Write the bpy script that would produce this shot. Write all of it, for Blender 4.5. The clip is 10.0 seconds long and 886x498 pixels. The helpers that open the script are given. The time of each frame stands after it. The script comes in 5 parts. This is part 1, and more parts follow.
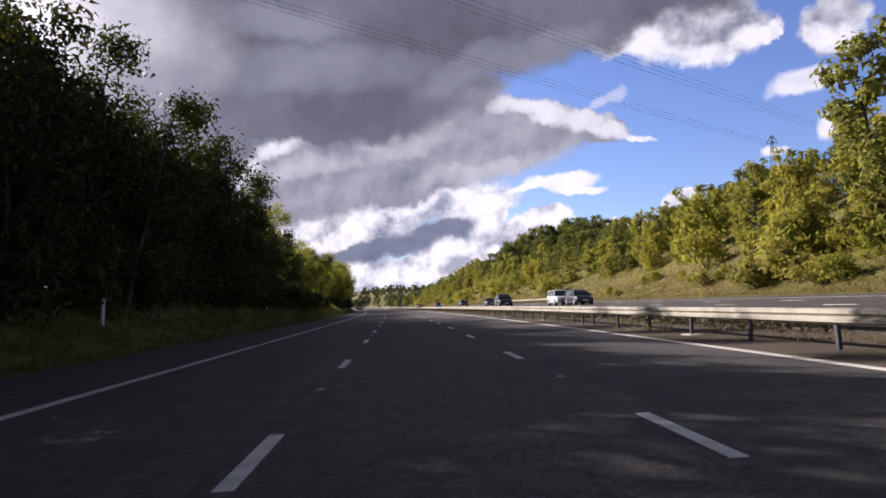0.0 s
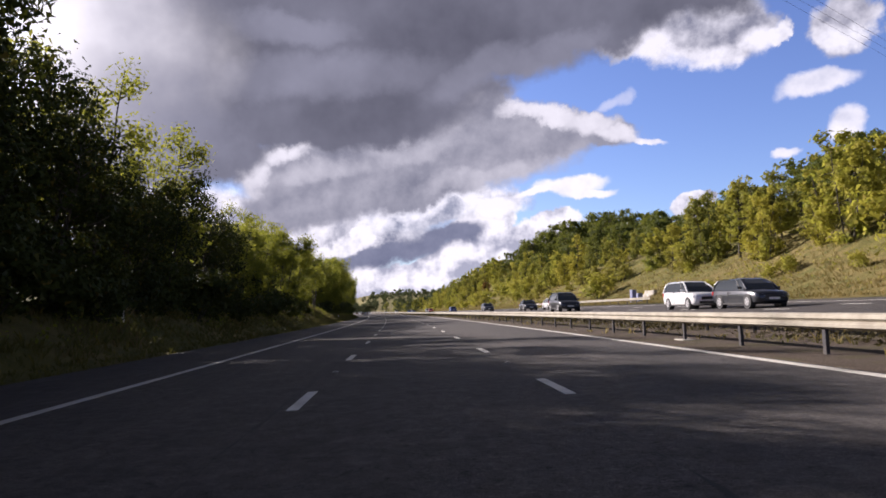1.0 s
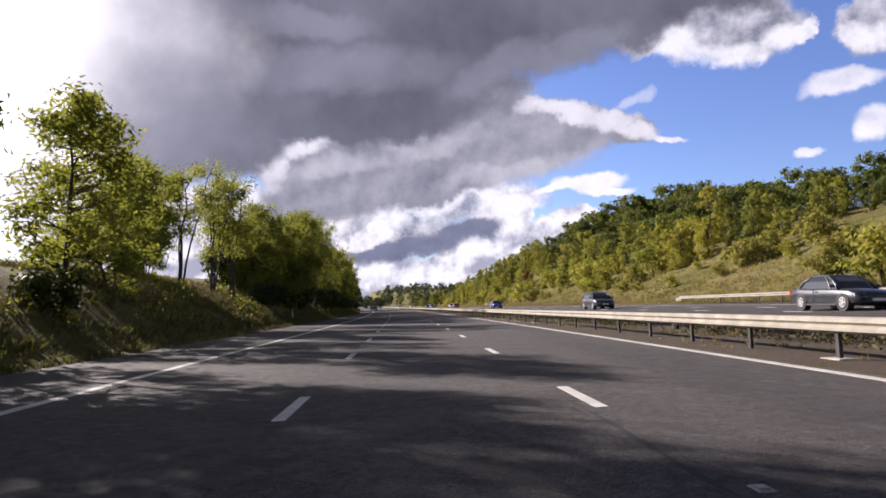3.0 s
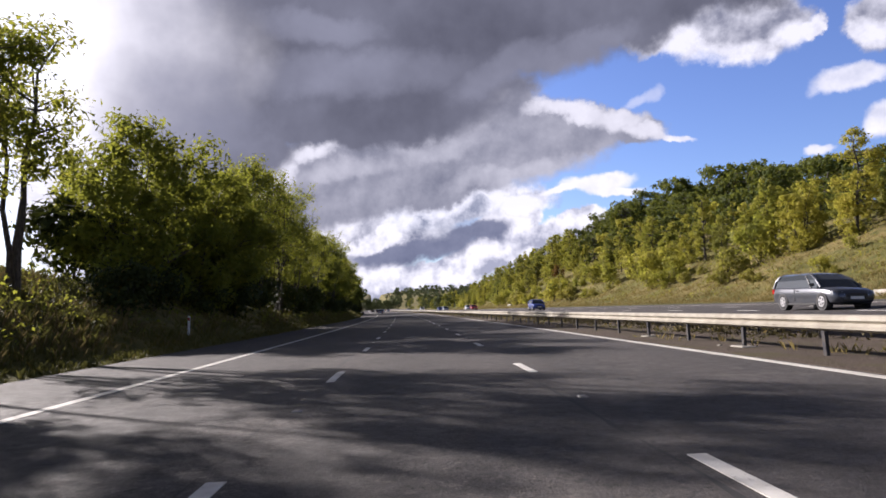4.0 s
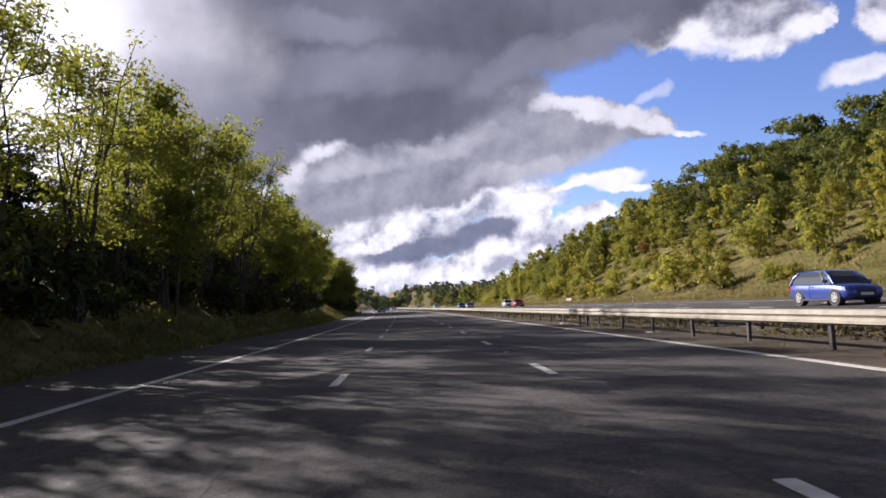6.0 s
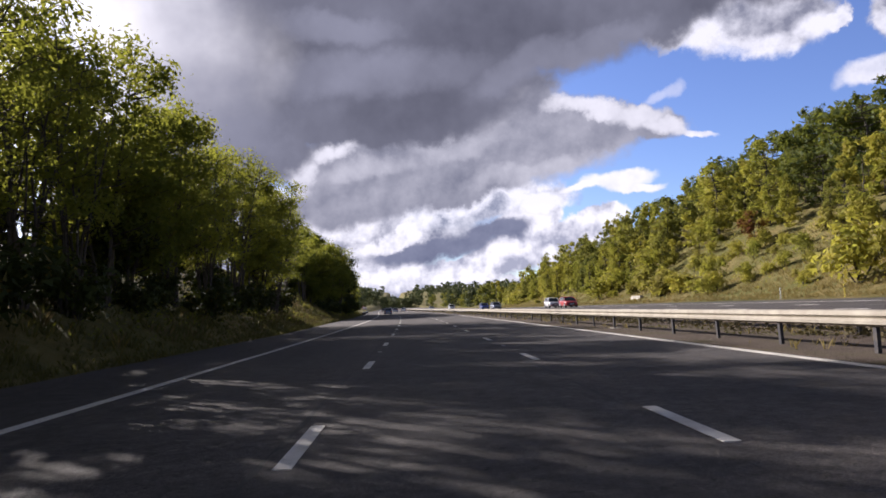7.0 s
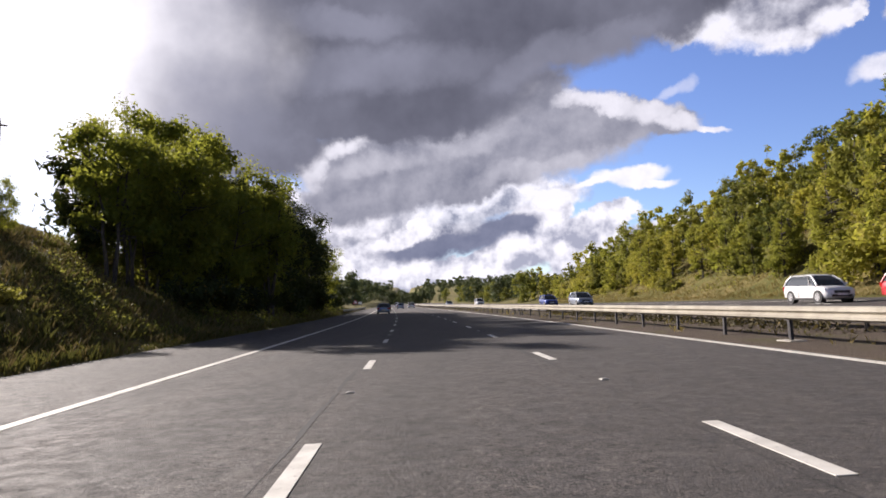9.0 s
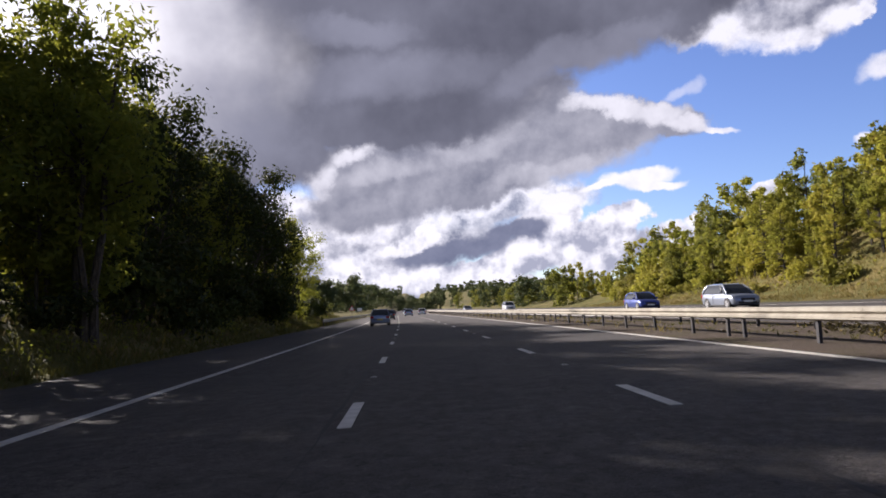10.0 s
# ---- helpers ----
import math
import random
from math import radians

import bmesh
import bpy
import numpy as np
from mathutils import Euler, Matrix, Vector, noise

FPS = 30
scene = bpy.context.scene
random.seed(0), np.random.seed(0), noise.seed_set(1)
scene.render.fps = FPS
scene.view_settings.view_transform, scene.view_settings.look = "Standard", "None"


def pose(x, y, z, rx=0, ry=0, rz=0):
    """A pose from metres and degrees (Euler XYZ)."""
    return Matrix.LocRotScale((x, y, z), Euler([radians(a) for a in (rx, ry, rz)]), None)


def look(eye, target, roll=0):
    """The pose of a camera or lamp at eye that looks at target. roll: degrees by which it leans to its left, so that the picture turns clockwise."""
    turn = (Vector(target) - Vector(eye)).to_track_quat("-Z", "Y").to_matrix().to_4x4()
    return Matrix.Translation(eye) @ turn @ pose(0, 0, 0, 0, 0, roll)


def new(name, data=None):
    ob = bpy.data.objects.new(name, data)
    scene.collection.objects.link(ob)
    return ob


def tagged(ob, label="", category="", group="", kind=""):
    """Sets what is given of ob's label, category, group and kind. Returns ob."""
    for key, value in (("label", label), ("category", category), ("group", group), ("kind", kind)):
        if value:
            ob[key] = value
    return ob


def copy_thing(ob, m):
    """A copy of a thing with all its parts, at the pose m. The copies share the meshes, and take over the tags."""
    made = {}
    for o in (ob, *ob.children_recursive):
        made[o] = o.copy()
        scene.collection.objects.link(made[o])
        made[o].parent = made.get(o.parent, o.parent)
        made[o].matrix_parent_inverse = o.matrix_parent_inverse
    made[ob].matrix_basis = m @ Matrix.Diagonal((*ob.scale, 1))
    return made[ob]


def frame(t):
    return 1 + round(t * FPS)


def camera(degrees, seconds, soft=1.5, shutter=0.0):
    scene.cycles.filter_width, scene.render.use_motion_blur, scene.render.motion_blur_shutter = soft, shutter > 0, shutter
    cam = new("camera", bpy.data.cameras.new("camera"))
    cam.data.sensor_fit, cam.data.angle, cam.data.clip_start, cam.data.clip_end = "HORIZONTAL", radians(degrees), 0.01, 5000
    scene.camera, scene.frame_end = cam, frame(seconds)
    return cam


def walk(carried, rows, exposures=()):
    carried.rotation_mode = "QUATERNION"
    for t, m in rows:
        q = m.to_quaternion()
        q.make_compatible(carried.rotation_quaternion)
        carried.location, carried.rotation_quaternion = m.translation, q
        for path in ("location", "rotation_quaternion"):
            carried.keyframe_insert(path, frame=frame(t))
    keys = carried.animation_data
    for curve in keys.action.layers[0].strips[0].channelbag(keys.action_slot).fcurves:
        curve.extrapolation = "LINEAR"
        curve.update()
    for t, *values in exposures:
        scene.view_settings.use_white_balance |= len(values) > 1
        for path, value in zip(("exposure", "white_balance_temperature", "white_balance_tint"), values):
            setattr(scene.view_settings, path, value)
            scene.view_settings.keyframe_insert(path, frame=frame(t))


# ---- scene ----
cam = camera(66.6, 10.0, soft=1.7)
PATH = [
    (0, pose(-0.60, 0.47, 1.189, 94.67, 0.61, -3.35)),
    (0.5, pose(-0.43, 15.84, 1.190, 95.12, 0.52, -2.74)),
    (1, pose(-0.49, 32.33, 1.171, 95.05, 0.85, -2.56)),
    (1.5, pose(-0.63, 48.16, 1.137, 94.63, 0.37, -2.25)),
    (2, pose(-0.83, 64.20, 1.090, 94.62, 0.67, -1.70)),
    (2.5, pose(-1.30, 80.72, 1.025, 94.62, -0.11, -1.55)),
    (4, pose(-2.79, 128.01, 0.816, 94.89, 0.50, -0.40)),
    (4.5, pose(-3.52, 144.64, 0.735, 94.73, 0.74, -0.15)),
    (5, pose(-4.22, 160.51, 0.659, 94.74, 0.75, 0.22)),
    (6.5, pose(-6.81, 208.02, 0.427, 94.69, 1.07, 0.62)),
    (7, pose(-7.89, 224.58, 0.347, 94.79, 0.87, 1.34)),
    (7.5, pose(-8.98, 240.96, 0.271, 94.44, 0.78, 1.53)),
    (8, pose(-9.97, 256.93, 0.204, 94.61, 1.45, 2.23)),
    (8.5, pose(-11.10, 272.55, 0.139, 94.72, 1.56, 2.12)),
    (9, pose(-12.52, 288.67, 0.069, 94.44, 0.65, 2.21)),
    (9.5, pose(-14.00, 304.92, 0.002, 94.35, 1.07, 2.90)),
    (10, pose(-15.46, 321.34, -0.060, 94.93, 1.44, 3.04)),
]
walk(cam, PATH, [(0.0, 1.08, 6050, 24), (2.5, 1.08, 6080, 24), (4.0, 1.08, 5920, 22), (7.5, 1.08, 5960, 22), (8.5, 1.08, 6100, 20), (9.0, 1.08, 6080, 20), (10.0, 1.08, 6000, 21)])

# ---- sun and sky ----
SUN_AZ, SUN_EL = -49.0, 23.4
sun = new("sun", bpy.data.lights.new("sun", "SUN"))
sun.data.energy, sun.data.angle, sun.data.color = 5.0, radians(0.6), (1.0, 0.91, 0.75)
sun_dir = Vector((math.sin(radians(SUN_AZ)) * math.cos(radians(SUN_EL)), math.cos(radians(SUN_AZ)) * math.cos(radians(SUN_EL)), math.sin(radians(SUN_EL))))
sun.matrix_world = look(sun_dir * 200, (0, 0, 0))


class Nodes:
    """Short hand for building node trees."""

    def __init__(self, tree):
        self.tree = tree
        tree.nodes.clear()

    def node(self, kind):
        return self.tree.nodes.new(kind)

    def put(self, sock, val):
        if isinstance(val, bpy.types.NodeSocket):
            self.tree.links.new(val, sock)
        elif val is not None:
            sock.default_value = val

    def math(self, op, a, b=None, c=None, clamp=False):
        n = self.node("ShaderNodeMath")
        n.operation, n.use_clamp = op, clamp
        for i, v in enumerate((a, b, c)):
            self.put(n.inputs[i], v)
        return n.outputs[0]

    def step(self, x, lo, hi, a=0.0, b=1.0):
        n = self.node("ShaderNodeMapRange")
        n.interpolation_type = "SMOOTHSTEP"
        for k, v in (("Value", x), ("From Min", lo), ("From Max", hi), ("To Min", a), ("To Max", b)):
            self.put(n.inputs[k], v)
        return n.outputs[0]

    def noise(self, vec, scale, detail=4.0, rough=0.55, dist=0.0):
        n = self.node("ShaderNodeTexNoise")
        for k, v in (("Vector", vec), ("Scale", scale), ("Detail", detail), ("Roughness", rough), ("Distortion", dist)):
            self.put(n.inputs[k], v)
        return n.outputs[0]

    def mix(self, f, a, b, blend="MIX"):
        n = self.node("ShaderNodeMix")
        n.data_type, n.blend_type = "RGBA", blend
        self.put(n.inputs[0], f)
        self.put(n.inputs[6], a if isinstance(a, bpy.types.NodeSocket) else (*a, 1.0))
        self.put(n.inputs[7], b if isinstance(b, bpy.types.NodeSocket) else (*b, 1.0))
        return n.outputs[2]

    def scale(self, col, k):
        n = self.node("ShaderNodeVectorMath")
        n.operation = "SCALE"
        self.put(n.inputs[0], col)
        self.put(n.inputs[3], k)
        return n.outputs[0]


world = bpy.data.worlds.new("sky")
scene.world = world
world.use_nodes = True
W = Nodes(world.node_tree)
way = W.node("ShaderNodeTexCoord").outputs["Generated"]
sky = W.node("ShaderNodeTexSky")
sky.sky_type, sky.sun_disc, sky.sun_elevation, sky.sun_rotation = "NISHITA", False, radians(SUN_EL), radians(SUN_AZ)
sky.dust_density, sky.ozone_density, sky.altitude = 0.3, 3.5, 100.0
sep = W.node("ShaderNodeSeparateXYZ")
W.put(sep.inputs[0], way)
az0 = W.math("MULTIPLY", W.math("ARCTAN2", sep.outputs[0], sep.outputs[1]), 57.2958)
el0 = W.math("MULTIPLY", W.math("ARCSINE", sep.outputs[2]), 57.2958)
# cloud outlines are warped by noise at two scales, so that their edges billow
shift = W.node("ShaderNodeVectorMath")
W.put(shift.inputs[0], way)
shift.inputs[1].default_value = (4.1, 2.7, 1.3)
warp_a = W.math("SUBTRACT", W.noise(way, 9.0, 2.0, 0.5), 0.5)
warp_b = W.math("SUBTRACT", W.noise(shift.outputs[0], 11.0, 2.0, 0.5), 0.5)
warp_c = W.math("SUBTRACT", W.noise(way, 38.0, 7.0, 0.62), 0.5)
warp_d = W.math("SUBTRACT", W.noise(shift.outputs[0], 42.0, 7.0, 0.62), 0.5)
warp_a, warp_b = W.math("MULTIPLY_ADD", warp_c, 0.55, warp_a), W.math("MULTIPLY_ADD", warp_d, 0.55, warp_b)


def blob(az, el, a, e, ra, re, tilt=0.0):
    """1 in the middle of a cloud, 0 on its rim."""
    c, s = math.cos(radians(tilt)), math.sin(radians(tilt))
    da, de = W.math("SUBTRACT", az, a), W.math("SUBTRACT", el, e)
    u = W.math("ADD", W.math("MULTIPLY", da, c / ra), W.math("MULTIPLY", de, s / ra))
    v = W.math("ADD", W.math("MULTIPLY", da, -s / re), W.math("MULTIPLY", de, c / re))
    return W.math("SUBTRACT", 1.0, W.math("ADD", W.math("MULTIPLY", u, u), W.math("MULTIPLY", v, v)))


def union(blobs, billow):
    """Clouds run together; billow: how many degrees their rims are pushed about."""
    az, el = W.math("MULTIPLY_ADD", warp_a, billow * 1.5, az0), W.math("MULTIPLY_ADD", warp_b, billow, el0)
    out = None
    for b in blobs:
        s = blob(az, el, *b)
        out = s if out is None else W.math("SMOOTH_MAX", out, s, 0.25)
    return out


SHEET = [(-21.0, 21.3, 9.5, 9.47), (-19.6, 13.9, 6.9, 4.41), (-6.6, 20.2, 16.0, 6.11), (-8.6, 15.8, 10.5, 2.47), (3.7, 22.8, 12.3, 4.68), (13.5, 24.7, 11.3, 4.29), (23.9, 26.4, 10.9, 4.17), (-6.6, 28.2, 29.6, 4.81), (-6.6, 34.7, 44.9, 7.16)]
SHEET_LIGHT = [(-8.1, 19.2, 9.2, 1.60, 4), (-20.9, 15.8, 4.7, 5.61), (6.1, 19.6, 3.9, 1.34, 20), (11.4, 20.6, 4.3, 1.13, 15), (-22.3, 22.8, 2.5, 4.82), (-10.5, 23.1, 4.3, 1.11)]
CREST = [(20.9, 21.5, 2.6, 2.47, -15), (24.8, 20.2, 3.7, 2.02, -15), (27.9, 20.8, 2.3, 1.96), (30.0, 20.1, 1.3, 0.58, 40), (24.2, 23.2, 5.4, 2.36), (18.0, 21.7, 2.7, 1.42), (34.3, 20.0, 2.0, 1.85)]
CREST_LIGHT = [(20.4, 20.1, 1.7, 1.25, -20), (22.9, 19.1, 2.5, 0.75, -10), (25.6, 18.7, 1.6, 0.90), (28.4, 19.6, 1.4, 1.03), (29.9, 20.0, 1.1, 0.54, 40), (19.8, 22.3, 1.1, 1.23), (15.6, 20.2, 1.8, 0.51), (34.2, 19.3, 1.4, 0.74)]
MID = [(5.6, 16.5, 3.9, 2.38), (10.8, 14.5, 6.1, 2.20, -4), (16.8, 14.1, 3.2, 1.16, -6), (3.5, 13.4, 10.7, 2.90), (-2.8, 12.0, 11.6, 3.21, 4), (-7.6, 9.3, 7.1, 2.74, 8), (-11.9, 11.4, 4.0, 2.32), (1.1, 10.6, 7.3, 1.80, 8), (14.5, 15.3, 3.7, 1.08, -8)]
MID_LIGHT = [(11.8, 15.9, 3.0, 0.59, -4), (15.5, 15.2, 2.3, 0.81, -10), (18.3, 14.0, 1.8, 0.53, -12), (-13.7, 11.3, 1.3, 1.56, 20), (-11.4, 12.9, 2.8, 0.55, 5), (4.5, 17.8, 1.7, 0.54, -10)]
MID_PALE = [(3.1, 16.1, 1.5, 1.38), (0.1, 13.6, 2.9, 0.84, 10), (-7.6, 11.5, 2.9, 0.66, 10), (7.4, 11.3, 4.3, 0.66, 8)]
BAND = [(3.5, 9.1, 5.3, 1.62, 10), (-2.8, 7.4, 7.2, 1.72, 12), (-8.6, 6.0, 4.7, 1.42, 12), (7.3, 9.2, 2.9, 1.33), (-6.7, 4.8, 2.4, 0.86, 30)]
BAND_LIGHT = [(2.5, 9.3, 1.9, 0.76, 10), (-0.4, 8.5, 1.4, 0.67), (5.4, 9.9, 2.4, 0.57, 10), (-2.8, 7.0, 1.3, 1.15, 40), (-4.3, 5.8, 2.4, 0.43, 35), (-6.7, 4.7, 2.1, 0.43, 25), (-9.1, 6.2, 1.9, 0.85), (7.5, 8.9, 1.9, 0.85), (-10.5, 6.7, 1.9, 0.75)]
FLECK = [(13.5, 10.1, 3.0, 0.79, 4), (10.9, 9.7, 1.9, 0.33, 3), (15.0, 9.4, 2.3, 0.37, -4)]
STREAK = [(-0.9, 5.3, 6.3, 1.15, 14), (-4.3, 4.3, 4.1, 0.96, 12), (3.4, 6.5, 2.9, 0.77, 10)]
LOW = [(6.0, 5.9, 2.9, 2.48), (7.5, 7.4, 2.0, 1.42), (2.7, 4.0, 4.1, 1.53, 22), (-1.9, 2.4, 6.7, 1.34, 10), (-5.8, 1.5, 6.6, 1.52), (8.9, 4.4, 3.3, 2.61), (0.9, 0.9, 15.8, 1.91), (12.0, 7.1, 2.1, 1.31, 20), (10.7, 5.0, 2.8, 2.08), (15.3, 5.1, 2.7, 1.39), (23.0, 8.1, 1.4, 0.79), (18.0, 6.4, 1.3, 0.64), (-11.9, 11.4, 2.8, 2.55), (-10.5, 5.8, 6.1, 3.30), (-16.4, 4.3, 14.2, 5.52), (-26.1, 9.3, 6.3, 8.56),
       # three unseen clouds, added for ambient light and reflections
       (110, 18, 30, 6), (170, 12, 40, 5), (-120, 15, 35, 6)]
LOW_DARK = [(4.8, 3.5, 2.9, 0.67, 25), (-0.0, 1.7, 5.3, 0.48, 8), (9.8, 5.3, 1.1, 1.23, 40), (-3.9, 1.0, 2.9, 0.38), (6.7, 4.2, 1.9, 0.48, 30), (13.3, 5.4, 1.4, 0.65)]
FAIR = [(32.5, 16.2, 2.5, 0.93, 4), (30.0, 11.4, 1.1, 0.45), (33.9, 12.8, 1.2, 1.17, 30), (20.2, 13.3, 1.3, 0.32, -12)]
WISP = [(17.2, 16.6, 1.0, 0.42, 25), (18.2, 17.1, 0.7, 0.60, 50)]
off = W.node("ShaderNodeVectorMath")
W.put(off.inputs[0], way)
off.inputs[1].default_value = (0.012, 0.0, -0.018)
# billows: noise seen here less the same noise a little away from the sun
relief = W.math("SUBTRACT", W.noise(way, 12.0, 7.0, 0.56), W.noise(off.outputs[0], 12.0, 7.0, 0.56))
puff = W.math("SUBTRACT", W.noise(way, 36.0, 6.0, 0.58), W.noise(off.outputs[0], 36.0, 6.0, 0.58))
relief = W.math("MULTIPLY_ADD", puff, 0.7, relief)
folds = W.noise(shift.outputs[0], 5.0, 5.0, 0.5)


def cloud_bank(below, blobs, billow, soft, dark, light, base, patches=(), gain=0.7, rough=1.0, fold=0.3, most=1.0, pale=()):
    """Lay one bank of cloud over the sky behind it: base, how light its body is; patches stand in the sun (in shade, where gain is negative)."""
    k = W.math("MULTIPLY_ADD", relief, rough, W.step(folds, 0.30, 0.70, base - fold / 2, base + fold / 2))
    if patches:
        k = W.math("MULTIPLY_ADD", W.step(union(patches, billow), -1.6, 0.8), gain, k)
    if pale:
        k = W.math("MULTIPLY_ADD", W.step(union(pale, billow), -2.5, 1.0), 0.22, k)
    col = W.mix(W.math("MAXIMUM", W.math("MINIMUM", k, 1.0), 0.0), dark, light)
    return W.mix(W.step(union(blobs, billow), *soft, 0.0, most), below, col)


hue = W.node("ShaderNodeHueSaturation")
hue.inputs["Saturation"].default_value = 1.03
hue.inputs["Hue"].default_value = 0.515
W.put(hue.inputs["Color"], W.scale(sky.outputs[0], 0.100))
WHITE = (0.64, 0.63, 0.615)
out_col = cloud_bank(hue.outputs[0], FAIR, 2.0, (-0.5, 0.6), (0.36, 0.38, 0.43), WHITE, 0.8, (), 0, 1.5)
out_col = cloud_bank(out_col, WISP, 2.0, (-1.2, 0.9), (0.40, 0.42, 0.48), WHITE, 0.5, (), 0, 1.0, 0.2, 0.5)
out_col = cloud_bank(out_col, LOW, 3.0, (-0.15, 0.25), (0.27, 0.28, 0.32), WHITE, 0.74, LOW_DARK, -0.6, 3.8, 0.3)
out_col = cloud_bank(out_col, STREAK, 3.0, (-0.8, 0.6), (0.108, 0.120, 0.165), (0.24, 0.25, 0.30), 0.25, (), 0, 0.8, 0.3)
out_col = cloud_bank(out_col, BAND, 3.2, (-0.5, 0.4), (0.19, 0.20, 0.235), WHITE, 0.27, BAND_LIGHT, 0.75, 2.2, 0.25, 0.95)
out_col = cloud_bank(out_col, FLECK, 2.0, (-0.5, 0.5), (0.40, 0.42, 0.46), WHITE, 0.85, (), 0, 1.2)
out_col = cloud_bank(out_col, MID, 3.2, (-0.40, 0.35), (0.125, 0.131, 0.160), (0.61, 0.60, 0.59), 0.15, MID_LIGHT, 0.62, 0.42, 0.16, 1.0, MID_PALE)
out_col = cloud_bank(out_col, CREST, 3.2, (-0.45, 0.40), (0.165, 0.172, 0.205), (0.60, 0.595, 0.59), 0.42, CREST_LIGHT, 0.60, 1.6, 0.25)
# the dark sheet of cloud across the upper sky
out_col = cloud_bank(out_col, SHEET, 3.4, (-0.35, 0.30), (0.070, 0.072, 0.088), (0.215, 0.220, 0.252), 0.23, SHEET_LIGHT, 0.34, 0.16, 0.40)
# unseen sky overhead, darkened further to lower the fill in shaded places
out_col = W.mix(W.step(el0, 29.0, 38.0), out_col, (0.085, 0.087, 0.098))
out_col = W.mix(W.step(el0, 32.0, 50.0), out_col, (0.041, 0.045, 0.055))
# white glare round the low sun, painted into the sky colour
dot = W.node("ShaderNodeVectorMath")
dot.operation = "DOT_PRODUCT"
W.put(dot.inputs[0], way)
dot.inputs[1].default_value = Vector((math.sin(radians(-48)) * math.cos(radians(22)), math.cos(radians(-48)) * math.cos(radians(22)), math.sin(radians(22))))
away = W.math("MULTIPLY", W.math("ARCCOSINE", dot.outputs["Value"]), 57.2958)
away = W.math("MULTIPLY_ADD", W.math("SUBTRACT", folds, 0.5), 26.0, away)
sun_glare = W.step(away, 9.0, 32.0, 1.0, 0.0)
out_col = W.mix(sun_glare, out_col, (0.95, 0.925, 0.885))
bg = W.node("ShaderNodeBackground")
W.put(bg.inputs[0], out_col)
bg.inputs[1].default_value = 0.76
W.put(W.node("ShaderNodeOutputWorld").inputs[0], bg.outputs[0])


# ---- materials ----
def material(name, build):
    m = bpy.data.materials.new(name)
    m.use_nodes = True
    t = Nodes(m.node_tree)
    t.put(t.node("ShaderNodeOutputMaterial").inputs[0], build(t))
    return m


def principled(t, color, rough=0.7, metal=0.0, bump=None, bump_scale=0.01, coat=0.0, spec=0.5):
    p = t.node("ShaderNodeBsdfPrincipled")
    t.put(p.inputs["Base Color"], color if isinstance(color, bpy.types.NodeSocket) else (*color, 1.0))
    t.put(p.inputs["Roughness"], rough)
    t.put(p.inputs["Metallic"], metal)
    t.put(p.inputs["Specular IOR Level"], spec)
    t.put(p.inputs["Coat Weight"], coat)
    if bump is not None:
        b = t.node("ShaderNodeBump")
        b.inputs["Distance"].default_value = bump_scale
        t.put(b.inputs["Height"], bump)
        t.put(p.inputs["Normal"], b.outputs[0])
    return p.outputs[0]


def place(t, x=1.0, y=1.0, z=1.0):
    """Where a point lies in the world, stretched."""
    n = t.node("ShaderNodeMapping")
    t.put(n.inputs[0], t.node("ShaderNodeNewGeometry").outputs["Position"])
    n.inputs["Scale"].default_value = (x, y, z)
    return n.outputs[0]


def asphalt(t):
    p = place(t)
    grit, chips, mid = t.noise(p, 75.0, 2.0, 0.7), t.noise(p, 26.0, 4.0, 0.75), t.noise(p, 5.0, 4.0)
    along = t.noise(place(t, 0.9, 0.03, 1.0), 1.0, 3.0)
    big = t.noise(place(t, 0.25, 0.05, 1.0), 1.0, 4.0)
    c = t.mix(t.step(grit, 0.40, 0.60), (0.021, 0.019, 0.020), (0.114, 0.102, 0.096))
    c = t.mix(t.step(chips, 0.52, 0.66, 0.0, 0.85), c, (0.018, 0.018, 0.02))
    c = t.mix(t.step(chips, 0.30, 0.42, 0.7, 0.0), c, (0.175, 0.168, 0.16))
    c = t.mix(t.step(along, 0.3, 0.7, 0.0, 0.36), c, (0.092, 0.081, 0.074))
    # coarse chippings in clusters: dark holes and pale stones
    lumps = t.noise(p, 11.0, 3.0, 0.8)
    c = t.mix(t.step(lumps, 0.56, 0.64, 0.0, 0.6), c, (0.020, 0.019, 0.020))
    c = t.mix(t.step(lumps, 0.34, 0.42, 0.65, 0.0), c, (0.172, 0.150, 0.134))
    c = t.mix(t.step(big, 0.45, 0.75, 0.0, 0.5), c, (0.038, 0.037, 0.039))
    # wheel tracks, pits and mottling a hand or two across
    tracks = t.noise(place(t, 0.75, 0.012, 1.0), 1.0, 2.0)
    c = t.mix(t.step(tracks, 0.40, 0.62, 0.0, 0.45), c, (0.050, 0.047, 0.046))
    c = t.mix(t.step(t.noise(p, 1.1, 5.0, 0.68), 0.50, 0.64, 0.0, 0.40), c, (0.034, 0.032, 0.032))
    c = t.mix(t.step(t.noise(p, 7.5, 4.0, 0.72), 0.59, 0.66, 0.0, 0.75), c, (0.016, 0.015, 0.016))
    c = t.mix(t.step(t.noise(p, 1.7, 4.0, 0.6), 0.30, 0.42, 0.38, 0.0), c, (0.128, 0.115, 0.106))
    # tar bleeding and patches where chippings are torn out
    c = t.mix(t.step(t.noise(p, 3.2, 5.0, 0.7), 0.60, 0.72, 0.0, 0.55), c, (0.024, 0.024, 0.026))
    return principled(t, c, t.step(mid, 0.3, 0.7, 0.72, 0.92), bump=chips, bump_scale=0.02, spec=0.3)


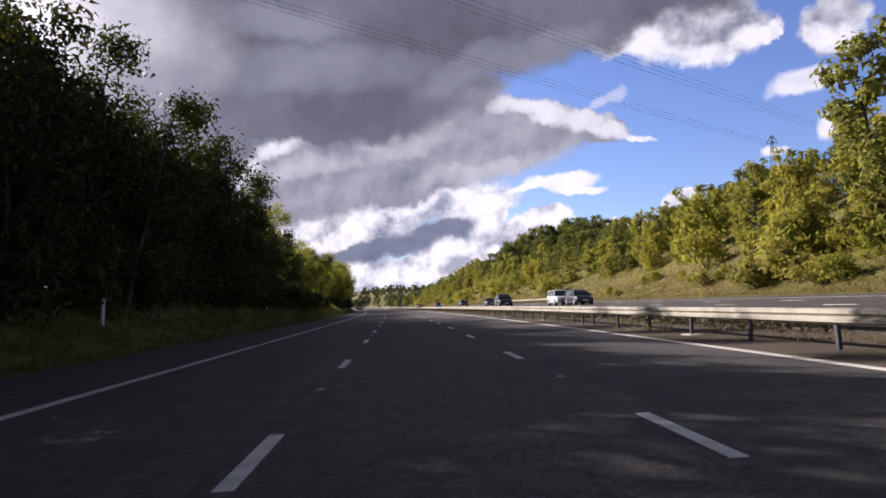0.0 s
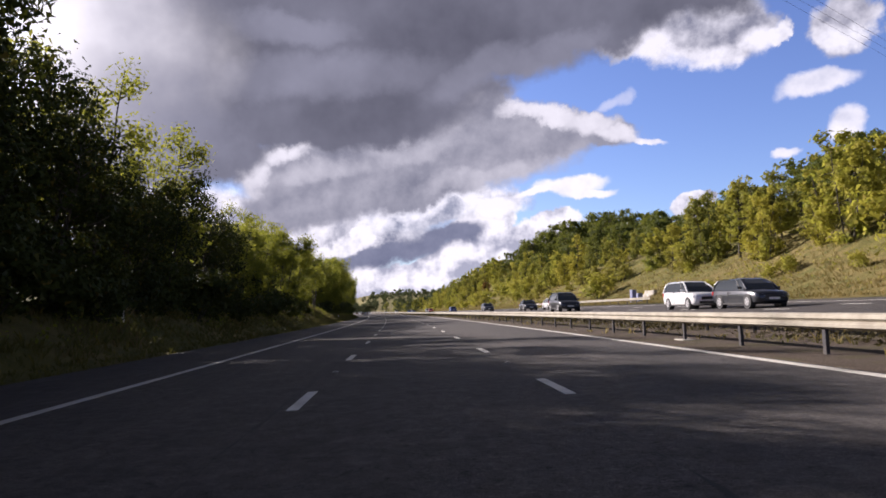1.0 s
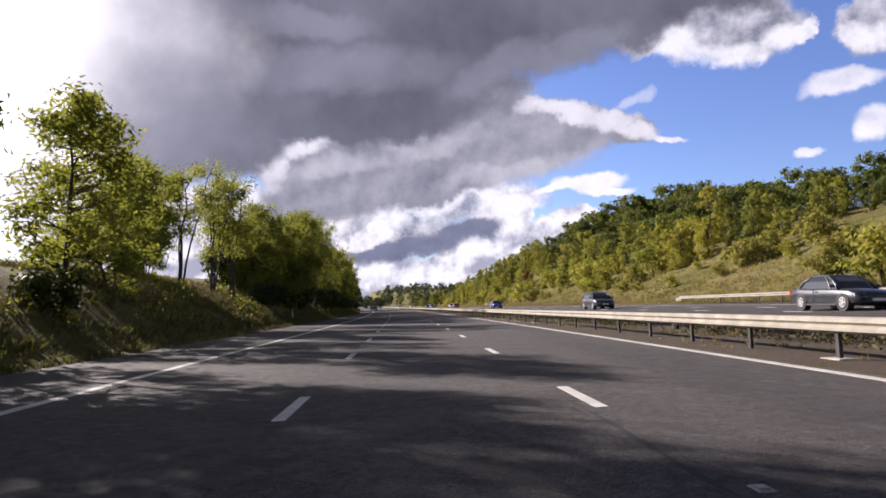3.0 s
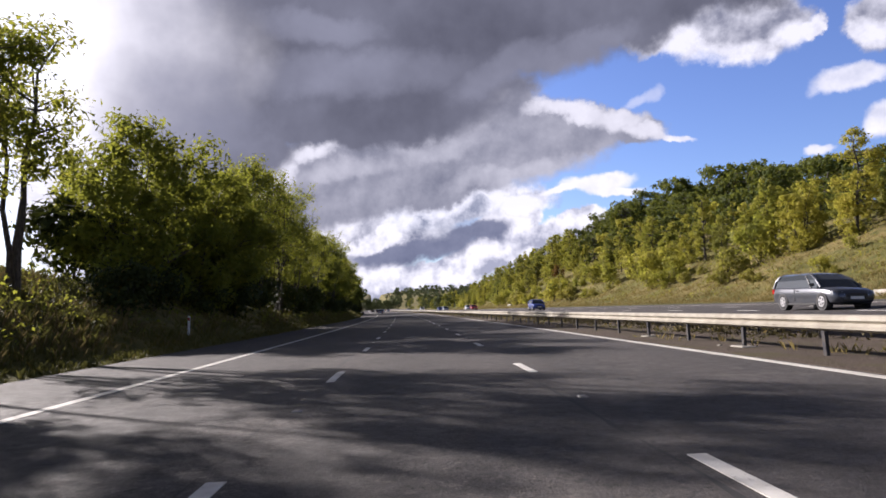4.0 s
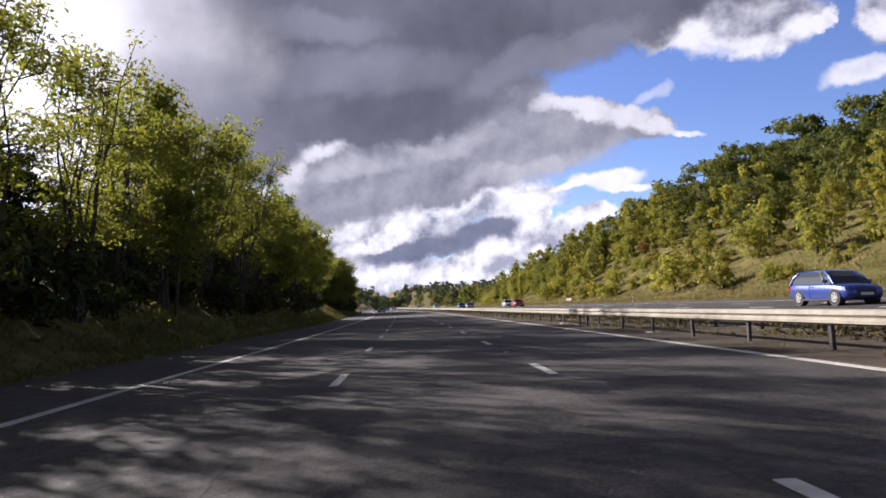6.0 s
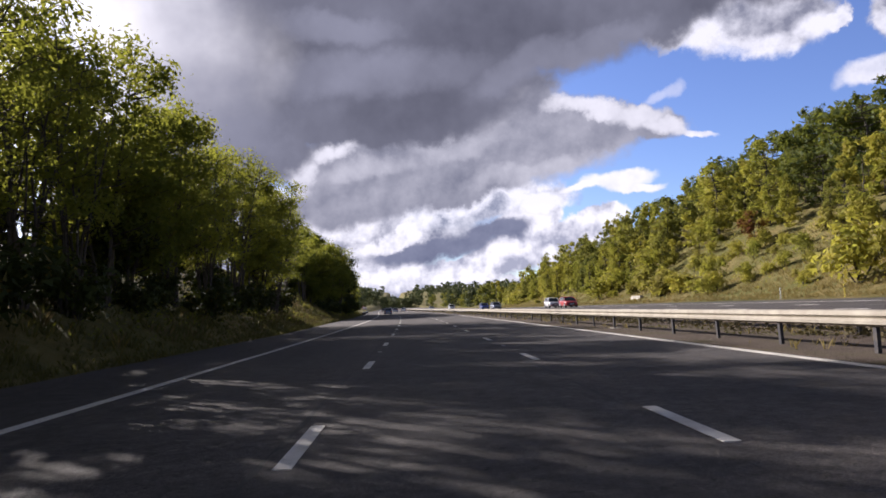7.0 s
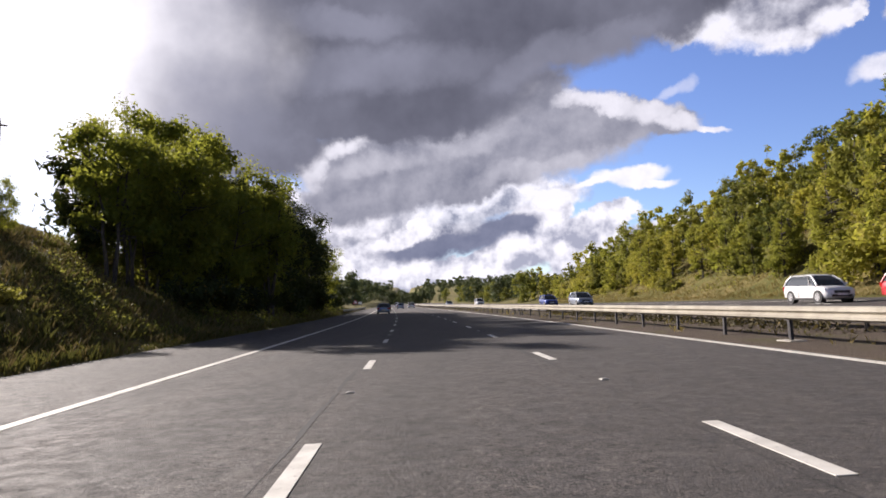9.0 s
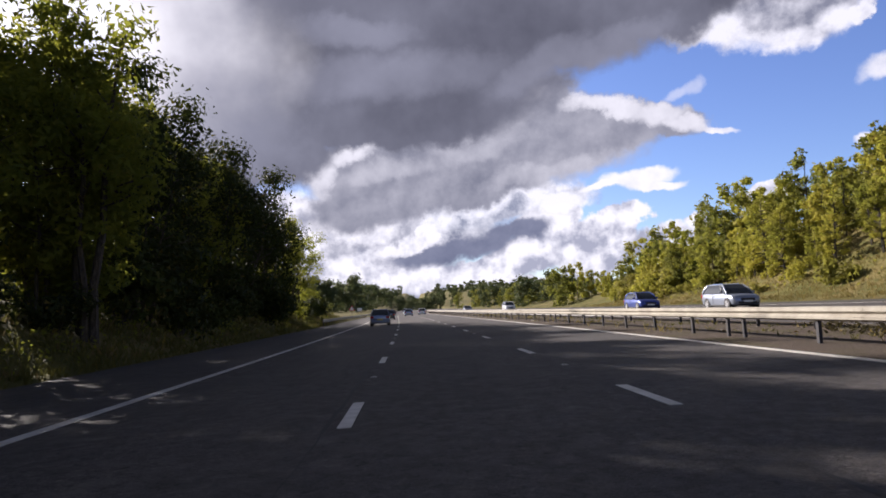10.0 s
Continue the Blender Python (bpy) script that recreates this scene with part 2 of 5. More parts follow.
def paint_white(t):
    p = place(t)
    wear = t.noise(p, 26.0, 5.0, 0.7)
    c = t.mix(t.step(t.noise(p, 3.0), 0.3, 0.7), (0.46, 0.445, 0.41), (0.62, 0.605, 0.56))
    c = t.mix(t.step(wear, 0.60, 0.70, 0.0, 0.8), c, (0.11, 0.105, 0.10))
    return principled(t, c, 0.65, bump=wear, bump_scale=0.003)


def paint_worn(t):
    p = place(t)
    wear, dirt = t.noise(p, 22.0, 5.0, 0.75), t.noise(p, 1.3, 5.0, 0.7)
    c = t.mix(t.step(dirt, 0.3, 0.7), (0.40, 0.385, 0.35), (0.58, 0.56, 0.515))
    c = t.mix(t.step(wear, 0.56, 0.66, 0.0, 0.85), c, (0.09, 0.085, 0.08))
    return principled(t, c, 0.75, bump=wear, bump_scale=0.003)


def earth(t):
    p = place(t)
    big, mid, fine = t.noise(p, 0.07, 5.0), t.noise(p, 0.9, 5.0, 0.65), t.noise(p, 9.0, 5.0, 0.7)
    c = t.mix(t.step(big, 0.40, 0.60), (0.125, 0.115, 0.034), (0.20, 0.155, 0.062))
    c = t.mix(t.step(mid, 0.35, 0.70), c, (0.085, 0.088, 0.026))
    c = t.mix(t.step(fine, 0.50, 0.75, 0.0, 0.7), c, (0.20, 0.165, 0.08))
    return principled(t, c, 0.95, bump=t.math("ADD", mid, fine), bump_scale=0.12, spec=0.1)


def verge_gravel(t):
    p = place(t)
    fine, mid = t.noise(p, 28.0, 4.0, 0.7), t.noise(p, 0.8, 4.0)
    c = t.mix(t.step(fine, 0.35, 0.68), (0.048, 0.038, 0.031), (0.155, 0.124, 0.098))
    c = t.mix(t.step(mid, 0.48, 0.68, 0.0, 0.55), c, (0.085, 0.08, 0.035))
    return principled(t, c, 0.95, bump=fine, bump_scale=0.03, spec=0.1)


def leaf(dark, light, thin=0.42, glow=(0.34, 0.36, 0.04), drift=0.0):
    def build(t):
        own, isl = t.node("ShaderNodeObjectInfo").outputs["Random"], t.node("ShaderNodeNewGeometry").outputs["Random Per Island"]
        k = t.math("MULTIPLY_ADD", isl, 0.38, t.math("MULTIPLY", own, 0.62))
        if drift:
            # whole trees turn from green to yellow in drifts
            k = t.math("MULTIPLY_ADD", k, 1.0 - drift, t.step(t.noise(place(t), 0.14, 3.0, 0.6), 0.36, 0.64, 0.0, drift))
        c = t.mix(k, dark, light)
        c = t.mix(t.step(isl, 0.92, 0.98, 0.0, 0.4), c, (0.26, 0.17, 0.03))
        d = principled(t, c, 0.65, spec=0.12)
        tr = t.node("ShaderNodeBsdfTranslucent")
        t.put(tr.inputs[0], t.mix(0.5, c, glow))
        m = t.node("ShaderNodeMixShader")
        m.inputs[0].default_value = thin
        t.put(m.inputs[1], d)
        t.put(m.inputs[2], tr.outputs[0])
        return m.outputs[0]
    return build


def bark(t):
    p = place(t, 1.0, 1.0, 0.25)
    n = t.noise(p, 14.0, 5.0, 0.7)
    return principled(t, t.mix(t.step(n, 0.35, 0.65), (0.025, 0.020, 0.015), (0.085, 0.070, 0.052)), 0.9, bump=n, bump_scale=0.02)


def steel(t):
    p = place(t)
    n, s = t.noise(p, 1.6, 5.0, 0.65), t.noise(place(t, 1.0, 0.08, 6.0), 3.0, 4.0)
    c = t.mix(t.step(n, 0.35, 0.7), (0.275, 0.25, 0.20), (0.39, 0.36, 0.295))
    c = t.mix(t.step(s, 0.55, 0.8, 0.0, 0.5), c, (0.17, 0.135, 0.095))
    return principled(t, c, 0.6, metal=0.15, bump=n, bump_scale=0.002)


def dark_steel(t):
    n = t.noise(place(t), 6.0, 4.0)
    return principled(t, t.mix(t.step(n, 0.4, 0.7), (0.022, 0.022, 0.027), (0.055, 0.048, 0.042)), 0.6, metal=0.3)


def concrete(t):
    n, f = t.noise(place(t), 2.0, 5.0), t.noise(place(t), 30.0, 3.0)
    c = t.mix(t.step(n, 0.35, 0.7), (0.26, 0.24, 0.20), (0.44, 0.415, 0.36))
    return principled(t, c, 0.9, bump=f, bump_scale=0.01)


def lacquer(color, flake=0.0):
    def build(t):
        n = t.noise(place(t), 3.0, 3.0)
        c = t.mix(t.step(n, 0.35, 0.7, 0.0, 0.12), color, (0.16, 0.14, 0.12))
        return principled(t, c, 0.32, metal=flake, coat=0.8)
    return build


def plain(color, rough=0.5, metal=0.0):
    def build(t):
        n = t.noise(place(t), 12.0, 3.0)
        k = t.mix(t.step(n, 0.3, 0.7, 0.0, 0.25), color, tuple(0.6 * c for c in color))
        return principled(t, k, rough, metal)
    return build


def glass_dark(t):
    return principled(t, (0.030, 0.036, 0.040), 0.07, spec=0.9)


PAINT_WORN = material("worn_road_paint", paint_worn)
ASPHALT, PAINT, EARTH, GRAVEL = material("asphalt", asphalt), material("road_paint", paint_white), material("earth_and_grass", earth), material("verge_gravel", verge_gravel)
LEAF_LEFT = material("leaf_green", leaf((0.050, 0.074, 0.014), (0.175, 0.185, 0.029), 0.56, (0.40, 0.41, 0.045)))
LEAF_RIGHT = material("leaf_yellow_green", leaf((0.108, 0.138, 0.027), (0.43, 0.36, 0.057), 0.5, (0.36, 0.38, 0.045), 0.5))
LEAF_DARK = material("leaf_dark_green", leaf((0.030, 0.052, 0.016), (0.085, 0.105, 0.026), 0.3))
LEAF_MID = material("leaf_mid_green", leaf((0.078, 0.102, 0.024), (0.25, 0.235, 0.050), 0.42, (0.30, 0.31, 0.045), 0.4))
LEAF_SCRUB = material("leaf_scrub", leaf((0.14, 0.14, 0.032), (0.36, 0.30, 0.07), 0.45, (0.36, 0.36, 0.05), 0.4))
# greyed green: the haze of distance is put into the leaf colour
LEAF_HAZY = material("leaf_distant_haze", leaf((0.046, 0.066, 0.030), (0.115, 0.135, 0.055), 0.25, (0.14, 0.16, 0.05)))
LEAF_RED = material("leaf_red", leaf((0.10, 0.02, 0.012), (0.20, 0.05, 0.02), 0.3))
# backlit wood: its shade is put into a near-black leaf green
LEAF_SHADED = material("leaf_shaded_green", leaf((0.014, 0.022, 0.007), (0.045, 0.058, 0.013), 0.14, (0.14, 0.16, 0.02)))
# weed brown darkened to carry the shade along the far rail
LEAF_WEED = material("weed_shade_dark", leaf((0.030, 0.026, 0.014), (0.085, 0.07, 0.032), 0.2, (0.10, 0.09, 0.03)))
GRASS_DRY = material("grass_dry", leaf((0.085, 0.07, 0.028), (0.23, 0.175, 0.08), 0.25, (0.22, 0.17, 0.06)))
GRASS_SUN = material("grass_bleached", leaf((0.13, 0.105, 0.036), (0.32, 0.25, 0.10), 0.3, (0.30, 0.25, 0.07), 0.4))
GRASS_GREEN = material("grass_green", leaf((0.045, 0.05, 0.014), (0.13, 0.12, 0.035), 0.25, (0.17, 0.17, 0.035)))
BARK, STEEL, POST_STEEL, CONCRETE = material("bark", bark), material("galvanised_steel", steel), material("post_steel", dark_steel), material("concrete", concrete)
GLASS, RUBBER = material("car_glass", glass_dark), material("rubber", plain((0.02, 0.02, 0.021), 0.85))
ALLOY, TRIM = material("wheel_alloy", plain((0.50, 0.50, 0.51), 0.35, 0.3)), material("black_trim", plain((0.025, 0.025, 0.027), 0.5))
LAMP_CLEAR, LAMP_RED = material("lamp_clear", plain((0.75, 0.76, 0.78), 0.12, 0.3)), material("lamp_red", plain((0.35, 0.015, 0.012), 0.2))
PLATE_WHITE, PLATE_YELLOW = material("plate_white", plain((0.7, 0.7, 0.68), 0.5)), material("plate_yellow", plain((0.65, 0.48, 0.06), 0.5))
WOOD_POLE, POST_WHITE, POST_YELLOW = material("pole_wood", plain((0.10, 0.075, 0.05), 0.9)), material("post_white", plain((0.72, 0.72, 0.68), 0.6)), material("post_yellow", plain((0.62, 0.50, 0.05), 0.6))
CABINET = material("cabinet_paint", plain((0.16, 0.18, 0.30), 0.6))
WIRE, SIGN_RED = material("wire", plain((0.03, 0.03, 0.033), 0.6)), material("sign_red", plain((0.5, 0.03, 0.03), 0.5))
GREY_PYLON = material("pylon_steel", plain((0.20, 0.21, 0.22), 0.6, 0.4))

# ---- the line of the road: s metres along it, d metres to the right of the middle lane ----
CURVE_AT = (-400, -30, 30, 90, 150, 210, 270, 330, 390, 450, 520, 640, 800)
CURVE = (0.0, 0.113, 0.317, 0.312, 0.218, 0.246, 0.296, 0.484, 0.22, -0.10, -0.15, -0.05, 0.0)
FALL = (0.0, -0.0146, -0.0652, -0.0212, 0.0, 0.0049, 0.0136, -0.0038, 0.0, 0.02, 0.02, 0.0, 0.0)
LINE_S = np.arange(-1500.0, 4000.0, 1.0)
ZERO = 1500
turn = np.cumsum(np.interp(LINE_S, CURVE_AT, CURVE) * 1e-3)
turn -= turn[ZERO]
grade = np.cumsum(np.interp(LINE_S, CURVE_AT, FALL) * 1e-3)
grade -= grade[ZERO]
line_x, line_y, line_z = np.cumsum(-np.sin(turn)), np.cumsum(np.cos(turn)), np.cumsum(grade)
line_x, line_y, line_z = line_x - line_x[ZERO], line_y - line_y[ZERO], line_z - line_z[ZERO]
CROSSFALL, LANE = 0.033, 3.65
EDGE_LEFT, EDGE_RIGHT = -5.65, 6.2
FAR_IN, FAR_OUT = 12.2, 23.2


def smooth(x, lo, hi):
    u = np.clip((x - lo) / (hi - lo), 0, 1)
    return u * u * (3 - 2 * u)


def deck(s, d):
    """Height of the road's plane over the line: its crossfall, and the other carriageway lying a little higher."""
    s, d = np.asarray(s, float), np.asarray(d, float)
    rise = np.interp(s, (-100, 150, 300, 400, 600), (0.42, 0.45, 0.30, 0.05, 0.0))
    return CROSSFALL * np.clip(d, -11, 30) + rise * smooth(d, 10.9, 12.2) * (1 + 0.04 * np.clip(d - 12, 0, 14))


def bumps(s, d):
    return np.sin(s * 0.31 + 1.7 * np.sin(d * 0.23)) * np.sin(d * 0.43 + 1.1 * np.sin(s * 0.17)) + 0.5 * np.sin(s * 0.87 + d * 0.6) * np.sin(d * 1.1 - s * 0.4)


def kerb(s):
    """Where the tarmac ends on the near side."""
    return -9.2 - 0.9 * smooth(np.asarray(s, float), 270, 310)


def land(s, d):
    """Height of the ground over the road's plane."""
    s, d = np.asarray(s, float), np.asarray(d, float)
    left = kerb(s) - d
    crest = np.interp(s, (-200, 60, 110, 150, 200, 265, 300, 350, 400, 440, 520, 900), (2.2, 2.2, 3.2, 3.8, 3.2, 6.5, 9.6, 7.0, 3.0, 1.0, 0.4, 3.0))
    t = np.clip(left, 0, 60)
    u = 0.52 * np.clip(t - 0.9, 0, 60) / crest
    bank = crest * u / (1 + u ** 4) ** 0.25
    h = 0.10 * np.clip(t, 0, 1.0) + bank + 0.03 * np.clip(left - 18, 0, 400) * 0.3
    right = d - 28.4
    high = np.interp(s, (-200, 0, 60, 110, 220, 290, 345, 375, 400, 430, 480, 560, 900, 1500), (0.85, 0.9, 0.95, 0.80, 0.74, 0.86, 1.08, 1.08, 0.82, 0.62, 0.35, 0.15, 0.15, 0.4))
    t = np.clip(right, 0, 200)
    hill = np.interp(t, (0, 2.5, 5, 22, 55, 110, 200), (0.0, 0.25, 1.3, 12.0, 24.0, 32.0, 35.0))
    h = h + hill * high
    h = h + 18 * smooth(s, 750, 1500) + 30 * smooth(s, 1500, 2600) + 12 * smooth(np.abs(d), 300, 1200)
    h = h + bumps(s, d) * (0.07 * smooth(left, 0.6, 4) + 0.35 * smooth(right, 3, 12)) 
    off_road = np.maximum(smooth(left, 0.0, 0.3), np.maximum(smooth(right, 0.0, 0.3), 0))
    median = smooth(d, 6.8, 7.3) * (1 - smooth(d, 11.2, 11.6))
    return np.where((left <= 0) & (right <= 0), -0.06 + 0.05 * median, h + 0.02 * off_road - 0.06 * (1 - off_road))


def spot(s, d, h=0.0, ground=False):
    """The place in the world of a point of the road's plan, h metres over the road's plane or over the ground."""
    s, d = np.asarray(s, float), np.asarray(d, float)
    x, y, z, a = (np.interp(s, LINE_S, v) for v in (line_x, line_y, line_z, turn))
    return np.stack([x + d * np.cos(a), y + d * np.sin(a), z + deck(s, d) + h + (land(s, d) if ground else 0.0)], -1)


def heading(s):
    return float(np.degrees(np.interp(s, LINE_S, turn)))


def stand(s, d, turned=0.0, sink=0.0, ground=True):
    """The pose of a thing that stands on the ground."""
    x, y, z = spot(s, d, 0.0, ground)
    return pose(x, y, z - sink, 0, 0, heading(s) + turned)


# ---- meshes ----
class Shape:
    """Points and faces, gathered piece by piece."""

    def __init__(self):
        self.v, self.f = [], []

    def add(self, v, f):
        n = len(self.v)
        self.v += [tuple(p) for p in v]
        self.f += [tuple(i + n for i in q) for q in f]
        return self

    def box(self, x0, y0, z0, x1, y1, z1, b=0.0):
        if b <= 0:
            v = [(x, y, z) for z in (z0, z1) for x, y in ((x0, y0), (x1, y0), (x1, y1), (x0, y1))]
            return self.add(v, [(3, 2, 1, 0), (4, 5, 6, 7), (0, 1, 5, 4), (1, 2, 6, 5), (2, 3, 7, 6), (3, 0, 4, 7)])
        v = []
        for z, i in ((z0, b), (z0 + b, 0), (z1 - b, 0), (z1, b)):
            v += [(x0 + b, y0 + i, z), (x1 - b, y0 + i, z), (x1 - i, y0 + b, z), (x1 - i, y1 - b, z), (x1 - b, y1 - i, z), (x0 + b, y1 - i, z), (x0 + i, y1 - b, z), (x0 + i, y0 + b, z)]
        f = [tuple(range(7, -1, -1)), tuple(range(24, 32))]
        for k in range(3):
            f += [(8 * k + i, 8 * k + (i + 1) % 8, 8 * k + 8 + (i + 1) % 8, 8 * k + 8 + i) for i in range(8)]
        return self.add(v, f)

    def tube(self, points, radii, sides=6, cap=True):
        pts = [Vector(p) for p in points]
        v, f = [], []
        for i, p in enumerate(pts):
            t = (pts[min(i + 1, len(pts) - 1)] - pts[max(i - 1, 0)]).normalized()
            a = t.cross(Vector((0.31, 0.95, 0.11))).normalized()
            b = t.cross(a)
            v += [p + (a * math.cos(2 * math.pi * k / sides) + b * math.sin(2 * math.pi * k / sides)) * radii[i] for k in range(sides)]
        for i in range(len(pts) - 1):
            f += [(i * sides + k, i * sides + (k + 1) % sides, (i + 1) * sides + (k + 1) % sides, (i + 1) * sides + k) for k in range(sides)]
        if cap:
            f += [tuple(range(sides - 1, -1, -1)), tuple((len(pts) - 1) * sides + k for k in range(sides))]
        return self.add(v, f)

    def loft(self, rings, closed=True, caps=True):
        """Rings of equally many points, joined one to the next."""
        n = len(rings[0])
        f = []
        for i in range(len(rings) - 1):
            for k in range(n if closed else n - 1):
                f.append((i * n + k, i * n + (k + 1) % n, (i + 1) * n + (k + 1) % n, (i + 1) * n + k))
        if caps:
            f += [tuple(range(n - 1, -1, -1)), tuple((len(rings) - 1) * n + k for k in range(n))]
        return self.add([p for r in rings for p in r], f)

    def mesh(self, name, mat, smooth_shade=False):
        m = bpy.data.meshes.new(name)
        m.from_pydata(self.v, [], self.f)
        m.materials.append(mat)
        m.update()
        if smooth_shade:
            m.polygons.foreach_set("use_smooth", [True] * len(m.polygons))
            m.set_sharp_from_angle(angle=radians(42))
        return m


def grid_mesh(name, v, nu, nv, mat, smooth_shade=True):
    """A sheet of nu x nv points."""
    i = np.arange(nu - 1)[:, None] * nv + np.arange(nv - 1)[None, :]
    f = np.stack([i, i + 1, i + 1 + nv, i + nv], -1).reshape(-1, 4)[:, ::-1]
    m = bpy.data.meshes.new(name)
    m.from_pydata(v.reshape(-1, 3).tolist(), [], f.tolist())
    m.materials.append(mat)
    m.polygons.foreach_set("use_smooth", [smooth_shade] * len(m.polygons))
    m.update()
    return m


def part(name, shape, mat, parent, label="", at=None, smooth_shade=False):
    """One mesh object under a thing or a part."""
    ob = new(name, shape if isinstance(shape, bpy.types.Mesh) else shape.mesh(name, mat, smooth_shade))
    ob.parent = parent
    if at is not None:
        ob.matrix_basis = at
    return tagged(ob, label) if label else ob


def thing(name, label, category, m=None, group="", kind=""):
    ob = tagged(new(name), label, category, group, kind)
    if m is not None:
        ob.matrix_basis = m
    return ob


# ---- ground and road ----
s_steps = np.unique(np.concatenate([np.arange(-1400, -100, 100), np.arange(-100, -20, 10), np.arange(-20, 440, 1.5), np.arange(440, 700, 8), np.arange(700, 1200, 50), np.arange(1200, 3900, 300)]))
d_steps = np.unique(np.concatenate([np.arange(-1600, -200, 200), np.arange(-200, -40, 20), np.arange(-40, -20, 2), np.arange(-20, -11, 0.6), np.arange(-11, -8.6, 0.3), (-7, -3, 0, 3, 6), np.arange(6.6, 12.0, 0.35), (15, 18, 22, 25, 27.5), np.arange(28, 36, 0.7), np.arange(36, 60, 2), np.arange(60, 160, 10), np.arange(160, 400, 40), np.arange(400, 2200, 200)]))
SS, DD = np.meshgrid(s_steps, d_steps, indexing="ij")
rng = np.random.default_rng(3)
sheet = spot(SS, DD, 0.0, True)
rough = rng.normal(0, 1, SS.shape) * 0.04 * ((kerb(SS) - DD > 0.5) | (DD > 29.5)) * (np.abs(DD) < 60)
sheet[..., 2] += rough
ground = tagged(new("ground", grid_mesh("ground", sheet, len(s_steps), len(d_steps), EARTH)), "rough grassy ground and motorway cutting banks", "ground", kind="structure")


def ribbon(name, s0, s1, d0, d1, h, mat, step=4.0, across=2):
    """A strip of road surface, with an edge that goes down into the ground."""
    n = int((s1 - s0) / step) + 1
    s = np.linspace(s0, s1, n)
    rows = []
    for i in range(across + 3):
        if i == 0 or i == across + 2:
            d, k = (d0(s) if callable(d0) else d0 + 0 * s) if i == 0 else d1 + 0 * s, h - 0.12
        else:
            a = d0(s) if callable(d0) else d0 + 0 * s
            d, k = a + (d1 - a) * (i - 1) / across, h
        rows.append(spot(s, d, k))
    return grid_mesh(name, np.stack(rows, 1), n, across + 3, mat, False)


tagged(new("road", ribbon("road", -60, 900, kerb, 6.42, 0.0, ASPHALT, 4, 5)), "worn dark asphalt carriageway with three lanes", "road", kind="structure")
tagged(new("road_opposite", ribbon("road_opposite", -60, 900, 11.5, 28.3, 0.0, ASPHALT, 4, 8)), "grey asphalt carriageway beyond the central barrier", "road", kind="structure")
tagged(new("central_reservation", ribbon("central_reservation", -60, 900, 6.42, 11.5, 0.012, GRAVEL, 4, 6)), "weedy gravel strip between two carriageways", "verge", kind="structure")

for name, d in (("edge_line_left", EDGE_LEFT), ("edge_line_right", EDGE_RIGHT), ("edge_line_opposite_inner", FAR_IN), ("edge_line_opposite_outer", FAR_OUT)):
    w = 0.1 if abs(d) < 8 else 0.09
    tagged(new(name, ribbon(name, -60, 900, d - w, d + w, 0.006, PAINT_WORN, 4, 1)), "solid white painted edge line on asphalt", "road marking", kind="structure")

SEAM = material("tar_seam", plain((0.013, 0.013, 0.014), 0.8))
for name, d in (("tar_seam_left", -LANE / 2 - 0.2), ("tar_seam_right", LANE / 2 - 0.22)):
    n = 900
    s = np.linspace(-20, 430, n)
    wob = 0.012 * np.sin(s * 1.9) + 0.008 * np.sin(s * 5.3 + 1)
    wide = 0.005 + 0.030 * np.clip(np.sin(s * 0.37 + d) + 0.5 * np.sin(s * 1.3) + 0.5 * np.sin(s * 7.1), 0, 1)
    v = np.stack([spot(s, d + wob - wide, 0.003), spot(s, d + wob + wide, 0.003)], 1)
    tagged(new(name, grid_mesh(name, v, n, 2, SEAM)), "dark cracked tar seam between two lanes", "road seam", kind="structure")

dash = Shape()
dash.box(-0.075, 0.0, -0.01, 0.075, 2.0, 0.007)
dash_mesh = dash.mesh("lane_dash", PAINT)
stud = Shape()
stud.box(-0.06, -0.09, -0.005, 0.06, 0.09, 0.012, 0.01).box(-0.04, -0.05, 0.010, 0.04, 0.05, 0.022, 0.008)
stud_mesh = stud.mesh("road_stud", material("stud_casting", plain((0.30, 0.29, 0.27), 0.5, 0.3)))


def slope_pose(s, d, h, length, flip=0.0):
    """The pose of a straight piece that starts at s and lies along the road."""
    a, b = Vector(spot(s, d, h)), Vector(spot(s + length, d, h))
    across = Vector(spot(s, d + 0.5, h)) - Vector(spot(s, d - 0.5, h))
    y = (b - a).normalized()
    z = across.cross(y).normalized()
    x = y.cross(z)
    m = Matrix((x, y, z)).transposed().to_4x4()
    return Matrix.Translation(a) @ m


for d, first in ((-LANE / 2, 5.23), (LANE / 2, 5.32), (FAR_IN + 3.75, 6.0), (FAR_IN + 7.4, 6.0)):
    for k in range(-2, 60):
        s = first + 9 * k
        ob = tagged(new("lane_dash", dash_mesh), "short white painted lane dash on asphalt", "road marking", "lane dashes", "structure")
        ob.matrix_basis = slope_pose(s, d, 0.0, 2.0)
        if d < 5 and k % 2 == 0 and s < 420:
            ob = tagged(new("road_stud", stud_mesh), "small pale reflective road stud set in asphalt", "road stud", "road studs")
            ob.matrix_basis = slope_pose(s + 5.5, d, 0.0, 0.2)

